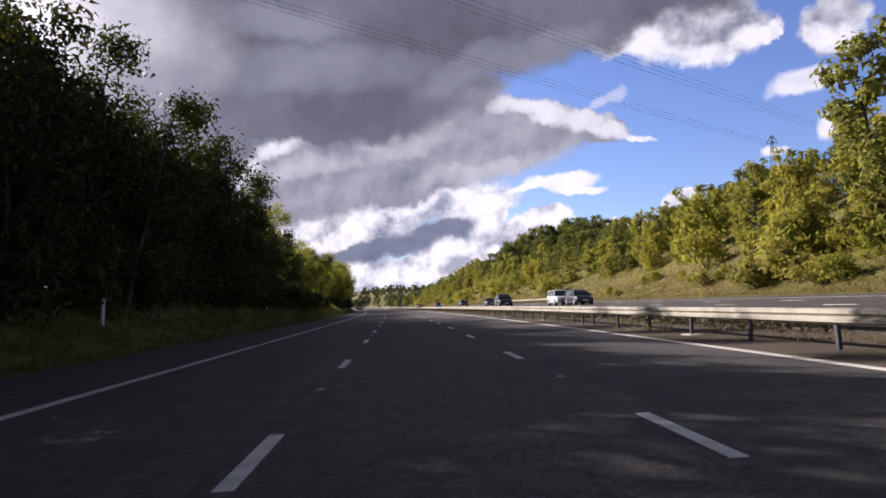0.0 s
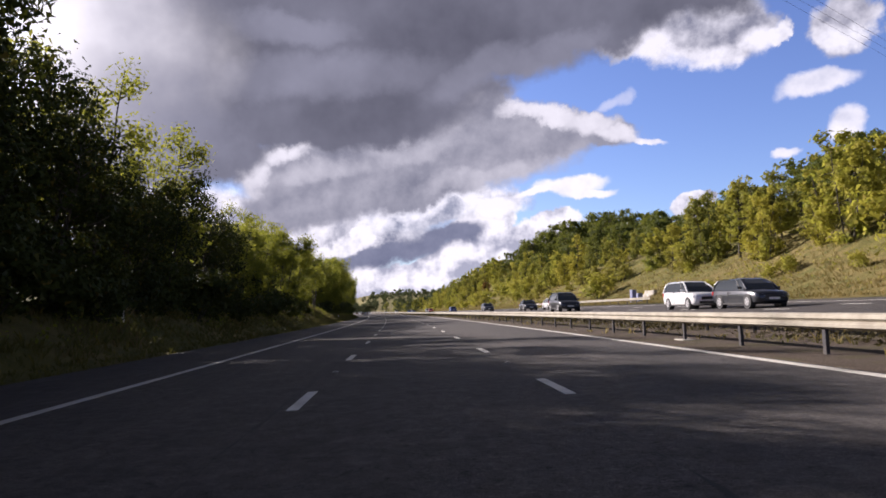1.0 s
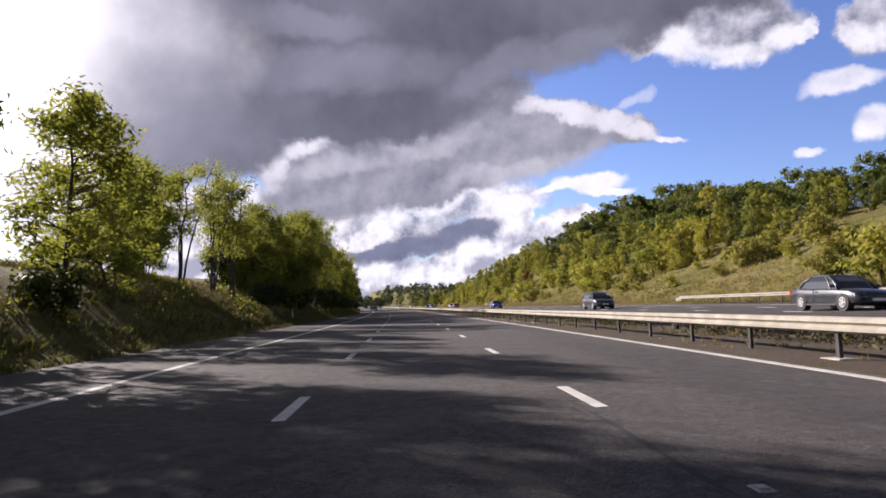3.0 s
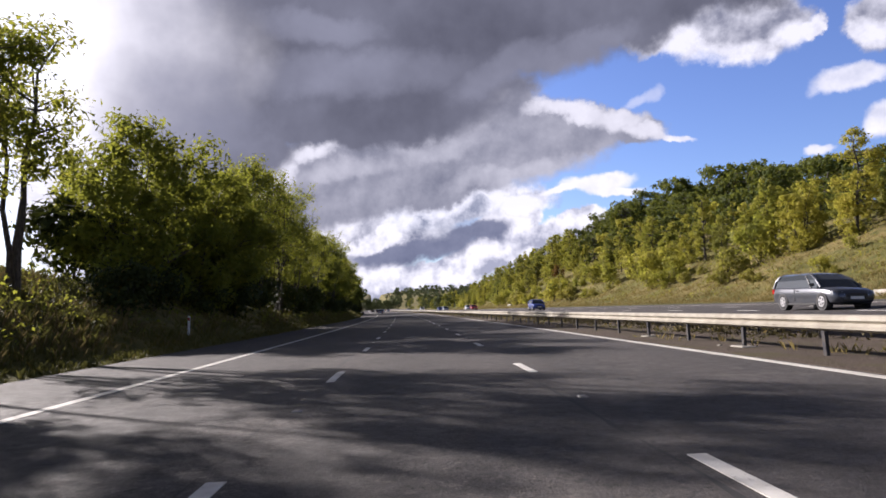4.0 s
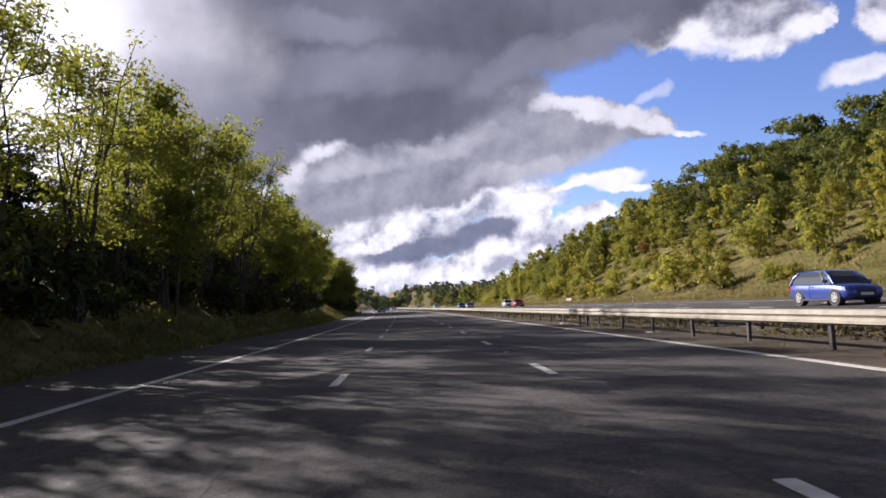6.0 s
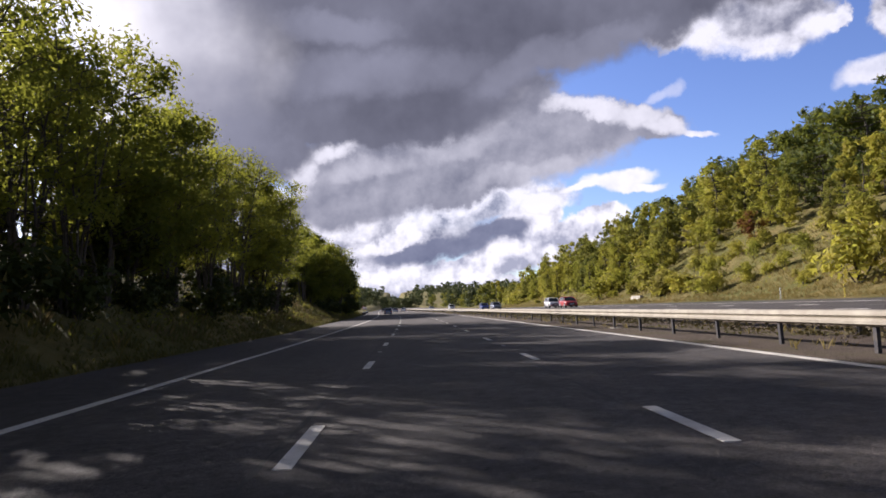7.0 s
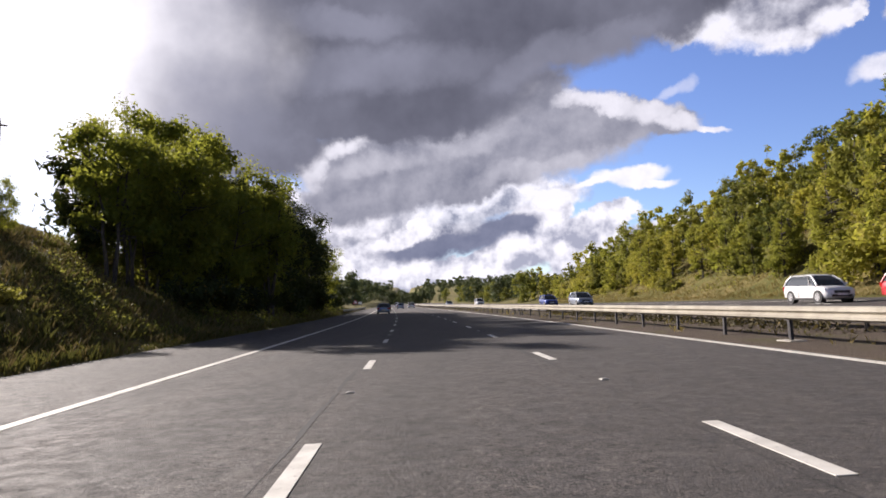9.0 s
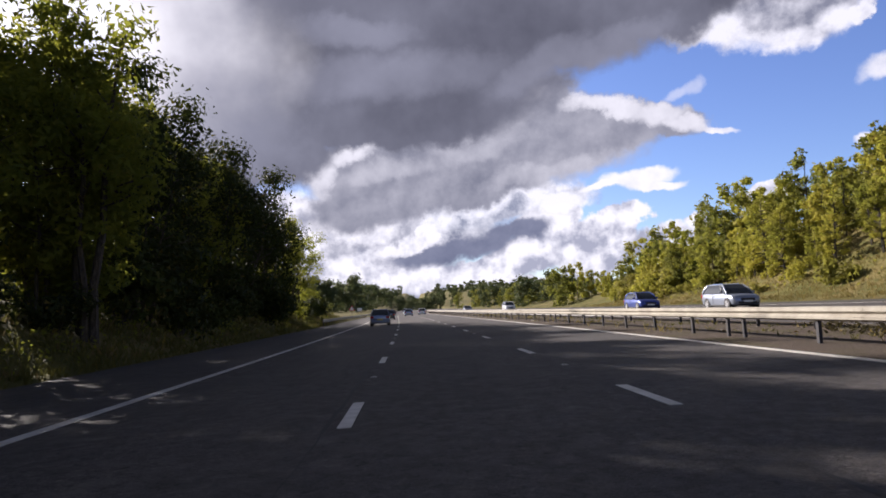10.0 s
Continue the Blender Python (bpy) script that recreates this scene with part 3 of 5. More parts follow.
# ---- crash barriers ----
def barrier_rail_mesh():
    """A straight 9.6 m length of corrugated rail, with bolts and a lapped end; its face looks to the left."""
    prof = [(0.0, 0.495), (-0.035, 0.51), (-0.075, 0.535), (-0.08, 0.59), (-0.035, 0.625), (-0.005, 0.643), (-0.03, 0.663), (-0.08, 0.695), (-0.08, 0.76), (-0.045, 0.785), (0.0, 0.797)]
    back = [(x + 0.012, z) for x, z in reversed(prof)]
    ring = prof + back
    sh = Shape()
    sh.loft([[(x, y, z) for x, z in ring] for y in (0.0, 3.2, 6.4, 9.62)])
    sh.loft([[(x - 0.006, y, z) for x, z in ring] for y in (-0.16, 0.16)])
    for y in (-0.1, 0.1):
        for z in (0.585, 0.705):
            sh.box(-0.095, y - 0.011, z - 0.011, -0.08, y + 0.011, z + 0.011)
    return sh.mesh("rail", STEEL)


def barrier_post_mesh():
    sh = Shape()
    sh.box(0.012, -0.05, -0.5, 0.022, 0.05, 0.74).box(0.022, 0.04, -0.5, 0.10, 0.05, 0.74).box(0.022, -0.05, -0.5, 0.085, -0.04, 0.74)
    return sh.mesh("post", POST_STEEL)


def pad_mesh():
    sh = Shape()
    sh.box(-0.16, -0.3, -0.2, 0.24, 0.3, 0.035, 0.02)
    return sh.mesh("pad", CONCRETE)


RAIL, POST, PAD = barrier_rail_mesh(), barrier_post_mesh(), pad_mesh()


def barrier(label, s0, s1, d, h=0.0, flip=False, first_post=0.0, pads=True, extra=()):
    root = thing("crash_barrier", label, "crash barrier", Matrix.Identity(4))
    face = Matrix.Diagonal((-1, 1, 1, 1)) if flip else Matrix.Identity(4)
    turned = pose(0, 0, 0, 0, 0, 180)
    k = s0
    while k < s1:
        m = slope_pose(k, d, h, 9.6)
        part("rail", RAIL, None, root, at=m @ pose(0, 9.6, 0) @ turned if flip else m)
        k += 9.6
    r = random.Random(int(d * 10))
    spots = list(np.arange(s0 + first_post, s1, 3.2)) + list(extra)
    for s in spots:
        m = slope_pose(s, d, h, 0.5) @ pose(0, 0, 0, r.uniform(-1.5, 1.5), r.uniform(-1.5, 1.5), 0)
        part("post", POST, None, root, at=m @ turned if flip else m)
        if pads and r.random() < 0.15:
            part("pad", PAD, None, root, at=m)
    return root


barrier("weathered galvanised steel rail on dark posts beside gravel", -40, 540, 7.5, 0.0, False, 4.7, True, (30.35, 222.6, 293.1, 340.0))
barrier("galvanised steel rail facing the far carriageway", -40, 540, 10.5, -0.17, True, 3.1, False)
barrier("pale steel rail along the far grass verge", 106, 158, 27.7, 0.0, False, 1.0, False)
barrier("steel rail along the near grass verge", 392, 490, -9.6, 0.0, True, 1.0, False)


# ---- trees and bushes ----
def leaf_cloud(name, centres, radii, count, size, mat, r, flat=0.55, droop=0.0):
    """Many small leaf sprays round clump centres, thicker towards the outside of each clump."""
    centres, radii = np.asarray(centres), np.asarray(radii)
    pick = r.choice(len(centres), count, p=radii ** 2 / np.sum(radii ** 2))
    way = r.normal(0, 1, (count, 3))
    way /= np.linalg.norm(way, axis=1)[:, None]
    dist = r.uniform(0.05, 1.0, count) ** 0.45
    lumps = 1 + 0.28 * np.sin(way[:, 0] * 5 + pick) * np.sin(way[:, 1] * 6 + 2 * pick) + r.normal(0, 0.10, count)
    c = centres[pick] + way * (radii[pick] * dist * lumps)[:, None] * np.array((1, 1, 0.85))
    n = way * 1.1 + r.normal(0, 0.55, (count, 3)) + np.array((0, 0, flat * 0.6))
    n /= np.linalg.norm(n, axis=1)[:, None]
    a = np.cross(n, r.normal(0, 1, (count, 3)))
    a /= np.linalg.norm(a, axis=1)[:, None]
    a[:, 2] -= droop
    b = np.cross(n, a)
    k = (size * r.uniform(0.55, 1.35, count))[:, None]
    v = np.stack([c - a * k * 0.5 - b * k * 0.28, c - a * k * 0.42 + b * k * 0.34, c + a * k * 0.75], 1).reshape(-1, 3)
    f = np.arange(count * 3).reshape(-1, 3)
    m = bpy.data.meshes.new(name)
    m.from_pydata(v.tolist(), [], f.tolist())
    m.materials.append(mat)
    m.update()
    return m


def tree(name, label, seed, height, spread, stems, bare, leaves, size, mat, limbs=14, clump=0.26, sides=6, lean=0.0, rise=(0.25, 0.8)):
    """A tree: tapered stems with limbs and twigs, and a crown of small sprays round the limbs' ends."""
    r = np.random.default_rng(seed)
    wood, centres, radii = Shape(), [], []
    for k in range(stems):
        a = 2 * math.pi * (k + r.uniform(0, 0.6)) / stems
        out = (0.0 if stems == 1 else r.uniform(0.25, 0.55)) * spread
        top = height * r.uniform(0.82, 1.0) if k else height
        base = np.array((math.cos(a), math.sin(a), 0)) * (0.0 if stems == 1 else r.uniform(0.1, 0.35))
        pts = []
        for i in range(7):
            u = i / 6
            wob = r.normal(0, 0.02 * height, 2) * u
            pts.append(base + np.array((math.cos(a) * out * u ** 1.3 + wob[0] + lean * u * u * height, math.sin(a) * out * u ** 1.3 + wob[1], u * top * 0.93 - (0.4 if i == 0 else 0))))
        thick = height * (0.014 if stems == 1 else 0.0055 if stems > 4 else 0.009) * r.uniform(0.75, 1.25)
        wood.tube(pts, [thick * (1.15 - 0.95 * i / 6) for i in range(7)], sides)
        P = np.array(pts)
        for j in range(max(3, limbs // stems)):
            u = r.uniform(bare, 0.97)
            p = np.array([np.interp(u * 6, range(7), P[:, i]) for i in range(3)])
            b = r.uniform(0, 2 * math.pi)
            shape_k = math.sin(math.pi * min(1.0, (u - bare * 0.6) / (1 - bare * 0.6)) ** 0.75) ** 0.7 if u < 0.999 else 0.2
            reach = spread * (0.30 + 0.75 * shape_k) * r.uniform(0.55, 1.05) * (1 if stems == 1 else 0.62)
            end = p + np.array((math.cos(b) * reach, math.sin(b) * reach, reach * r.uniform(*rise)))
            end[2] = min(end[2], height * 0.97)
            mid = (p + end) / 2 + r.normal(0, 0.05 * reach, 3) - np.array((0, 0, 0.08 * reach))
            wood.tube([p, mid, end], [thick * 0.45, thick * 0.28, thick * 0.08], 4, False)
            for q, w in ((end, 1.0), (mid * 0.35 + end * 0.65 + r.normal(0, 0.14 * reach, 3), 0.8)):
                centres.append(q)
                radii.append(height * clump * 0.42 * w * r.uniform(0.6, 1.2))
        centres.append(P[-1])
        radii.append(height * clump * 0.36)
    root = thing(name, label, "tree" if "bush" not in name else "bush")
    part("trunk", wood, BARK, root)
    part("crown", leaf_cloud("crown", centres, radii, leaves, size, mat, r), None, root)
    return root


def bush(label, seed, height, spread, leaves, size, mat):
    r = np.random.default_rng(seed)
    wood, centres, radii = Shape(), [], []
    for k in range(7):
        a, o = r.uniform(0, 6.28), r.uniform(0.1, 0.8) * spread
        end = np.array((math.cos(a) * o, math.sin(a) * o, height * r.uniform(0.35, 0.8)))
        wood.tube([(0, 0, -0.2), end * 0.5 + (0, 0, 0.1), end], [0.04, 0.03, 0.01], 4, False)
        centres.append(end)
        radii.append(height * r.uniform(0.2, 0.42))
    centres.append(np.array((0, 0, height * 0.35)))
    radii.append(height * 0.45)
    root = thing("bush", label, "bush")
    part("branchwork", wood, BARK, root)
    part("crown", leaf_cloud("crown", centres, radii, leaves, size, mat, r), None, root)
    return root


LOW = (-0.25, 0.6)
TALL = [tree("tree", "slender multi-stemmed roadside tree with sparse green leaves", 11, 11.5, 3.2, 8, 0.26, 4800, 0.17, LEAF_LEFT, 64, 0.14),
        tree("tree", "slender multi-stemmed roadside tree with sparse green leaves", 12, 12.5, 3.5, 7, 0.30, 4800, 0.17, LEAF_LEFT, 63, 0.135),
        tree("tree", "tall leafy roadside tree in backlit green", 13, 11.0, 3.6, 3, 0.14, 7200, 0.22, LEAF_LEFT, 57, 0.21),
        tree("tree", "tall leafy roadside tree in backlit green", 14, 10.0, 3.4, 2, 0.10, 7200, 0.22, LEAF_LEFT, 56, 0.22)]
DENSE = [tree("tree", "tall dense green tree at the wood's edge, coloured dark for shade", 18, 11.5, 3.6, 2, 0.03, 8000, 0.225, LEAF_SHADED, 60, 0.25),
         tree("tree", "tall dense green tree at the wood's edge, coloured dark for shade", 19, 10.5, 3.8, 3, 0.03, 8000, 0.225, LEAF_SHADED, 60, 0.25)]
LEANER = tree("tree", "leaning thin-stemmed tree with an airy crown", 23, 11.5, 2.6, 5, 0.38, 1700, 0.16, LEAF_LEFT, 40, 0.12, 6, 0.30)
AIRY = tree("tree", "tall airy tree with thin see-through crown", 15, 12.0, 2.6, 3, 0.35, 4025, 0.21, LEAF_LEFT, 30, 0.20, 6, 0.06)
ROUND = [tree("tree", "rounded dense broadleaf tree on the grass bank", 21, 9.0, 4.0, 3, 0.05, 7600, 0.235, LEAF_LEFT, 60, 0.25),
         tree("tree", "rounded dense broadleaf tree on the grass bank", 22, 8.0, 3.8, 2, 0.05, 7200, 0.235, LEAF_LEFT, 56, 0.26)]
HILL = [tree("tree", "sunlit yellow-green young tree on the hillside", 31, 9.0, 2.3, 2, 0.03, 4300, 0.265, LEAF_RIGHT, 66, 0.15, 5, rise=LOW),
        tree("tree", "sunlit yellow-green young tree on the hillside", 32, 10.5, 2.2, 1, 0.05, 4300, 0.265, LEAF_RIGHT, 66, 0.14, 5, rise=LOW),
        tree("tree", "sunlit bushy hillside tree with yellowing leaves", 33, 7.5, 2.6, 3, 0.03, 4000, 0.265, LEAF_RIGHT, 66, 0.18, 5, rise=LOW),
        tree("tree", "slim upright birch on the hillside", 34, 10.0, 1.5, 1, 0.10, 3200, 0.24, LEAF_RIGHT, 56, 0.12, 5),
        tree("tree", "green ash sapling among yellower hillside trees", 37, 9.5, 2.2, 2, 0.04, 4000, 0.265, LEAF_MID, 60, 0.15, 5, rise=LOW)]
WOODS = [tree("tree", "dark green rounded oak on the hill crest", 41, 11.0, 5.0, 1, 0.14, 1500, 0.62, LEAF_DARK, 30, 0.26, 4, rise=LOW),
         tree("tree", "dark green rounded oak on the hill crest", 42, 9.5, 4.6, 1, 0.12, 1500, 0.62, LEAF_DARK, 30, 0.28, 4, rise=LOW)]
BACK = [tree("tree", "slender roadside tree behind the first row", 16, 11.8, 3.0, 3, 0.26, 3300, 0.34, LEAF_LEFT, 24, 0.23, 5),
        tree("tree", "leafy roadside tree behind the first row", 17, 10.6, 3.5, 2, 0.12, 3500, 0.35, LEAF_LEFT, 24, 0.28, 5)]
HILL_UP = [tree("tree", "yellow-green tree in the upper hillside wood", 35, 8.5, 2.6, 1, 0.04, 1050, 0.52, LEAF_RIGHT, 22, 0.22, 3, rise=LOW),
           tree("tree", "green tree in the upper hillside wood", 36, 9.5, 2.5, 1, 0.04, 1050, 0.52, LEAF_MID, 22, 0.21, 3, rise=LOW),
           tree("tree", "yellow-green tree in the upper hillside wood", 38, 8.0, 2.2, 2, 0.04, 1050, 0.50, LEAF_RIGHT, 22, 0.20, 3, rise=LOW)]
INNER = tree("tree", "green tree inside the roadside wood, coloured dark for shade", 20, 10.8, 3.7, 2, 0.03, 2000, 0.52, LEAF_SHADED, 22, 0.30, 4)
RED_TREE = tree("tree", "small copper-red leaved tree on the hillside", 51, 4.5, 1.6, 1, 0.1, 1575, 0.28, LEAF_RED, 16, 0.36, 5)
BUSH_L = [bush("low green bush at the wood's edge, coloured dark for shade", 61, 2.6, 1.9, 1150, 0.30, LEAF_SHADED), bush("low green bush at the wood's edge, coloured dark for shade", 62, 3.6, 2.2, 1350, 0.33, LEAF_SHADED)]
BUSH_R = [bush("sunlit yellow-green scrub bush on the hillside", 63, 2.4, 2.0, 700, 0.30, LEAF_SCRUB), bush("sunlit yellow-green scrub bush on the hillside", 64, 3.4, 2.2, 800, 0.32, LEAF_RIGHT)]
FAR = [tree("tree", "distant dark rounded tree by the road", 71, 12.0, 5.4, 2, 0.0, 1000, 0.86, LEAF_HAZY, 24, 0.32, 3, rise=LOW),
       tree("tree", "distant green tree by the road", 72, 10.0, 4.4, 2, 0.0, 1000, 0.78, LEAF_MID, 24, 0.34, 3, rise=LOW)]
RIDGE = tree("tree", "far hazy dark tree on the ridge", 73, 14.0, 7.0, 1, 0.08, 300, 2.0, LEAF_HAZY, 10, 0.34, 3)
USED = set()


def plant(kind, s, d, height_scale=1.0, width=None, turned=None, group="roadside trees", r=random.Random(5)):
    k = height_scale
    w = k if width is None else width
    m = stand(s, d, r.uniform(0, 360) if turned is None else turned, 0.1) @ pose(0, 0, 0, r.uniform(-4, 4), r.uniform(-4, 4), 0)
    if kind in USED:
        ob = copy_thing(kind, m)
    else:
        ob = kind
        ob.matrix_basis = m
        USED.add(kind)
    ob.scale = (w, w, k)
    tagged(ob, group=group)
    return ob


rnd = random.Random(17)


def mass(where, kind, s, d, k):
    m = stand(s, d, rnd.uniform(0, 360), 0.1) @ Matrix.Diagonal((k * rnd.uniform(0.9, 1.1), k * rnd.uniform(0.9, 1.1), k, 1))
    where.append((kind, m))


# rows set behind the front trees, added to thicken the road's shade
inner_wood = []


def inner_row(s0, s1, step, d_near, d_far, lo, hi):
    s = s0
    while s < s1:
        mass(inner_wood, INNER, s + rnd.uniform(-1, 1), rnd.uniform(d_far, d_near), rnd.uniform(lo, hi))
        s += step * rnd.uniform(0.8, 1.25)


def left_row(s0, s1, step, d_near, d_far, kinds, lo, hi, group="trees on the near bank"):
    s = s0
    while s < s1:
        plant(rnd.choice(kinds), s + rnd.uniform(-1, 1), rnd.uniform(d_far, d_near), rnd.uniform(lo, hi), group=group, r=rnd)
        s += step * rnd.uniform(0.8, 1.25)


# near bank: dense wood, then single trees, thickets of thin stems, an open slope, and a dark clump
left_row(-14, 38, 3.4, -12.6, -14.2, DENSE, 0.86, 1.0)
inner_row(-12, 58, 4.6, -15.0, -16.6, 0.72, 0.84)
left_row(38, 60, 3.4, -12.6, -14.2, DENSE, 0.76, 0.9)
left_row(-12, 60, 5.0, -17.0, -19.5, BACK, 0.82, 0.96)
plant(TALL[2], 71.5, -14.2, 0.95, r=rnd)
left_row(62, 86, 3.8, -13.0, -15.0, DENSE, 0.66, 0.78)
plant(AIRY, 66.0, -15.5, 1.0, r=rnd)
plant(AIRY, 60.5, -16.5, 1.05, r=rnd)
left_row(87, 105, 4.6, -13.2, -15.4, TALL[2:], 0.72, 0.82)
left_row(62, 100, 9.0, -17.0, -19.0, BACK, 0.55, 0.68)
inner_row(-14, 60, 3.4, -17.6, -20.0, 0.74, 0.92)
inner_row(326, 337, 3.0, -17.4, -21.0, 0.60, 0.74)
inner_row(60, 104, 3.8, -15.2, -17.0, 0.52, 0.64)
inner_row(165, 192, 4.2, -15.6, -17.6, 0.42, 0.52)
plant(TALL[3], 110.5, -13.6, 0.93, 1.1, r=rnd)
plant(TALL[2], 114.5, -15.6, 0.98, 1.15, r=rnd)
plant(TALL[3], 118.5, -16.2, 0.92, 1.1, r=rnd)
plant(AIRY, 107.0, -17.0, 0.95, r=rnd)
plant(TALL[3], 124.0, -14.0, 0.84, 1.0, r=rnd)
plant(ROUND[1], 130.0, -14.5, 0.86, r=rnd)
left_row(133, 150, 4.5, -17.5, -20.0, ROUND, 0.42, 0.5)
plant(AIRY, 152.6, -14.4, 0.96, r=rnd)
plant(TALL[0], 150.8, -15.4, 0.90, r=rnd)
plant(AIRY, 148.0, -17.0, 0.86, r=rnd)
plant(TALL[3], 138.5, -16.8, 0.80, r=rnd)
plant(TALL[2], 142.5, -18.0, 0.78, r=rnd)
plant(ROUND[0], 146.5, -19.5, 0.85, r=rnd)
left_row(163, 174, 3.4, -13.2, -15.2, ROUND, 0.98, 1.14)
left_row(174, 184, 3.6, -13.2, -15.2, ROUND + TALL[2:3], 0.95, 1.1)
left_row(168, 186, 6.0, -17.5, -20.0, BACK, 0.68, 0.8)
left_row(184, 204, 2.6, -12.4, -14.8, TALL[:2], 1.0, 1.15)
left_row(204, 226, 3.2, -12.4, -14.8, TALL[:2] + TALL[2:3], 0.84, 0.98)
left_row(226, 246, 3.0, -12.4, -14.8, TALL[:2] + TALL[2:3], 0.95, 1.1)
left_row(192, 262, 12.0, -16.5, -19.0, BACK, 0.6, 0.75)
left_row(246, 264, 2.8, -12.2, -14.0, TALL[:1] + TALL[2:3], 0.94, 1.06)
left_row(264, 285, 3.2, -12.2, -14.0, TALL[:3], 0.92, 1.04)
left_row(264, 285, 3.4, -15.2, -17.2, TALL[:2], 0.70, 0.82)
left_row(252, 266, 7.0, -16.0, -19.0, BACK, 0.75, 0.88)
inner_row(206, 264, 3.6, -15.8, -18.6, 0.42, 0.56)
plant(INNER, 25.0, -19.5, 0.8, r=rnd)
plant(ROUND[1], 323, -21, 0.35, r=rnd)
left_row(331, 348, 3.6, -13.4, -16.0, ROUND, 0.85, 1.05)
left_row(346, 398, 4.0, -13.0, -15.2, DENSE + ROUND[:1], 0.95, 1.1)
left_row(338, 392, 5.2, -17.5, -20.5, BACK, 0.95, 1.12)
left_row(325, 342, 3.4, -15.4, -18.6, BACK + TALL[2:], 0.74, 0.92)
plant(AIRY, 326.5, -16.0, 0.86, r=rnd)
plant(ROUND[1], 330.0, -14.8, 0.75, r=rnd)
plant(AIRY, 346.0, -12.4, 1.15, r=rnd)
for kind, s, d, k in ((TALL[0], 279.5, -13.0, 1.0), (TALL[1], 283.0, -12.6, 0.98), (TALL[0], 285.5, -13.4, 0.92), (TALL[1], 287.5, -12.8, 0.84), (ROUND[1], 327.5, -17.5, 0.62), (ROUND[0], 331.0, -15.2, 0.8), (TALL[2], 333.5, -17.0, 0.82)):
    plant(kind, s, d, k, group="trees on the near bank", r=random.Random(int(s)))
for kind, s, d, k in ((DENSE[0], 42.0, -13.2, 1.05), (DENSE[1], 38.5, -13.8, 1.08)):
    plant(kind, s, d, k, group="trees on the near bank", r=random.Random(int(s)))
plant(LEANER, 288.5, -13.0, 1.0, turned=90, group="trees on the near bank", r=random.Random(2))
plant(AIRY, 400.0, -13.0, 0.85, r=rnd)
left_row(402, 440, 8.0, -14.0, -19.0, ROUND, 0.35, 0.6)
for s0, s1, step in ((-12, 122, 4.0), (158, 290, 4.6), (328, 420, 5.0)):
    s = s0
    while s < s1:
        plant(rnd.choice(BUSH_L), s + rnd.uniform(-1, 1), rnd.uniform(-13.4, -11.8), rnd.uniform(0.55, 1.0), group="bushes on the near bank", r=rnd)
        s += step * rnd.uniform(0.7, 1.4)

for s0, s1, step in ((-12, 104, 4.0), (164, 186, 3.6), (204, 262, 3.6), (334, 396, 5.0)):
    s = s0
    while s < s1:
        plant(rnd.choice(BUSH_L), s + rnd.uniform(-1, 1), rnd.uniform(-18.0, -14.8), rnd.uniform(0.85, 1.2), group="bushes on the near bank", r=rnd)
        s += step * rnd.uniform(0.8, 1.2)
for s, d, k in ((300, -15.5, 0.35), (305, -19, 0.4), (311, -14, 0.3), (296, -21, 0.4), (315, -22, 0.45)):
    plant(BUSH_R[0], s, d, k, 1.2 * k, group="bushes on the near bank", r=rnd)

# far hillside: the nearer trees stand singly, the wood behind them is one mass
crest_wood, far_wood = [], []


s = 8.0
while s < 470:
    toe = float(np.interp(s, (0, 55, 75, 105, 150, 180, 255, 284, 320, 332, 480), (35.5, 35.5, 37.5, 40.5, 42.0, 43.5, 44.0, 46.5, 46.0, 35.5, 35.2)))
    d = toe + rnd.uniform(0, 2.5)
    row = 0
    while d < 90:
        if s > 430 and d > 60:
            break
        open_patch = 146 < s < 174 and 42 < d < 60
        glade = s < 325 and d < 54 and math.sin(s * 0.19 + 1.0) + math.sin(d * 0.33 + s * 0.05) < -1.05
        if not open_patch and not glade and not (s < 40 and d > 60):
            kinds = HILL if row < 2 else HILL[:3] + HILL[4:]
            if d > 66 or (d > 52 and rnd.random() < 0.35):
                kinds = WOODS
            big = 1.5 if 35 < s < 63 and d < 47 else 1.3 if s < 95 and d < 45 else 1.15 if row == 0 and s < 260 else 0.9 if d < 50 else 0.75 if 105 < s < 300 else 1.0
            kind, k = rnd.choice(kinds), (0.55 + 0.8 * rnd.random() ** 1.6) * big
            if 95 < s < 260:
                k = min(k, 1.1)
            if kinds is WOODS:
                k *= 0.85 if s < 285 else 0.72
            if row == 0 and s < 400 or d < 42 and s < 320:
                plant(kind, s + rnd.uniform(-2.5, 2.5), d, k, group="trees on the far hillside", r=rnd)
            else:
                if kind not in WOODS:
                    kind = rnd.choice(HILL_UP)
                mass(crest_wood, kind, s + rnd.uniform(-2.5, 2.5), d, k)
        d += rnd.uniform(3.6, 8.5) * (1.0 if d < 56 else 1.5)
        row += 1
    s += 5.6 if s < 420 else 8
s = 338.0
while s < 420:
    plant(rnd.choice(HILL), s, rnd.uniform(34.2, 37.0), rnd.uniform(0.55, 0.85), group="trees on the far hillside", r=rnd)
    mass(crest_wood, rnd.choice(HILL_UP), s + rnd.uniform(0, 3), rnd.uniform(38, 46), rnd.uniform(0.65, 1.0))
    s += rnd.uniform(2.8, 4.6)
# old oaks along the skyline
for i in range(46):
    s = rnd.uniform(300, 440)
    mass(crest_wood, rnd.choice(WOODS), s, rnd.uniform(88, 122), rnd.uniform(1.1, 1.65))
for i in range(40):
    mass(crest_wood, rnd.choice(WOODS), rnd.uniform(110, 300), rnd.uniform(72, 95), rnd.uniform(0.75, 1.1))
slope_scrub = []


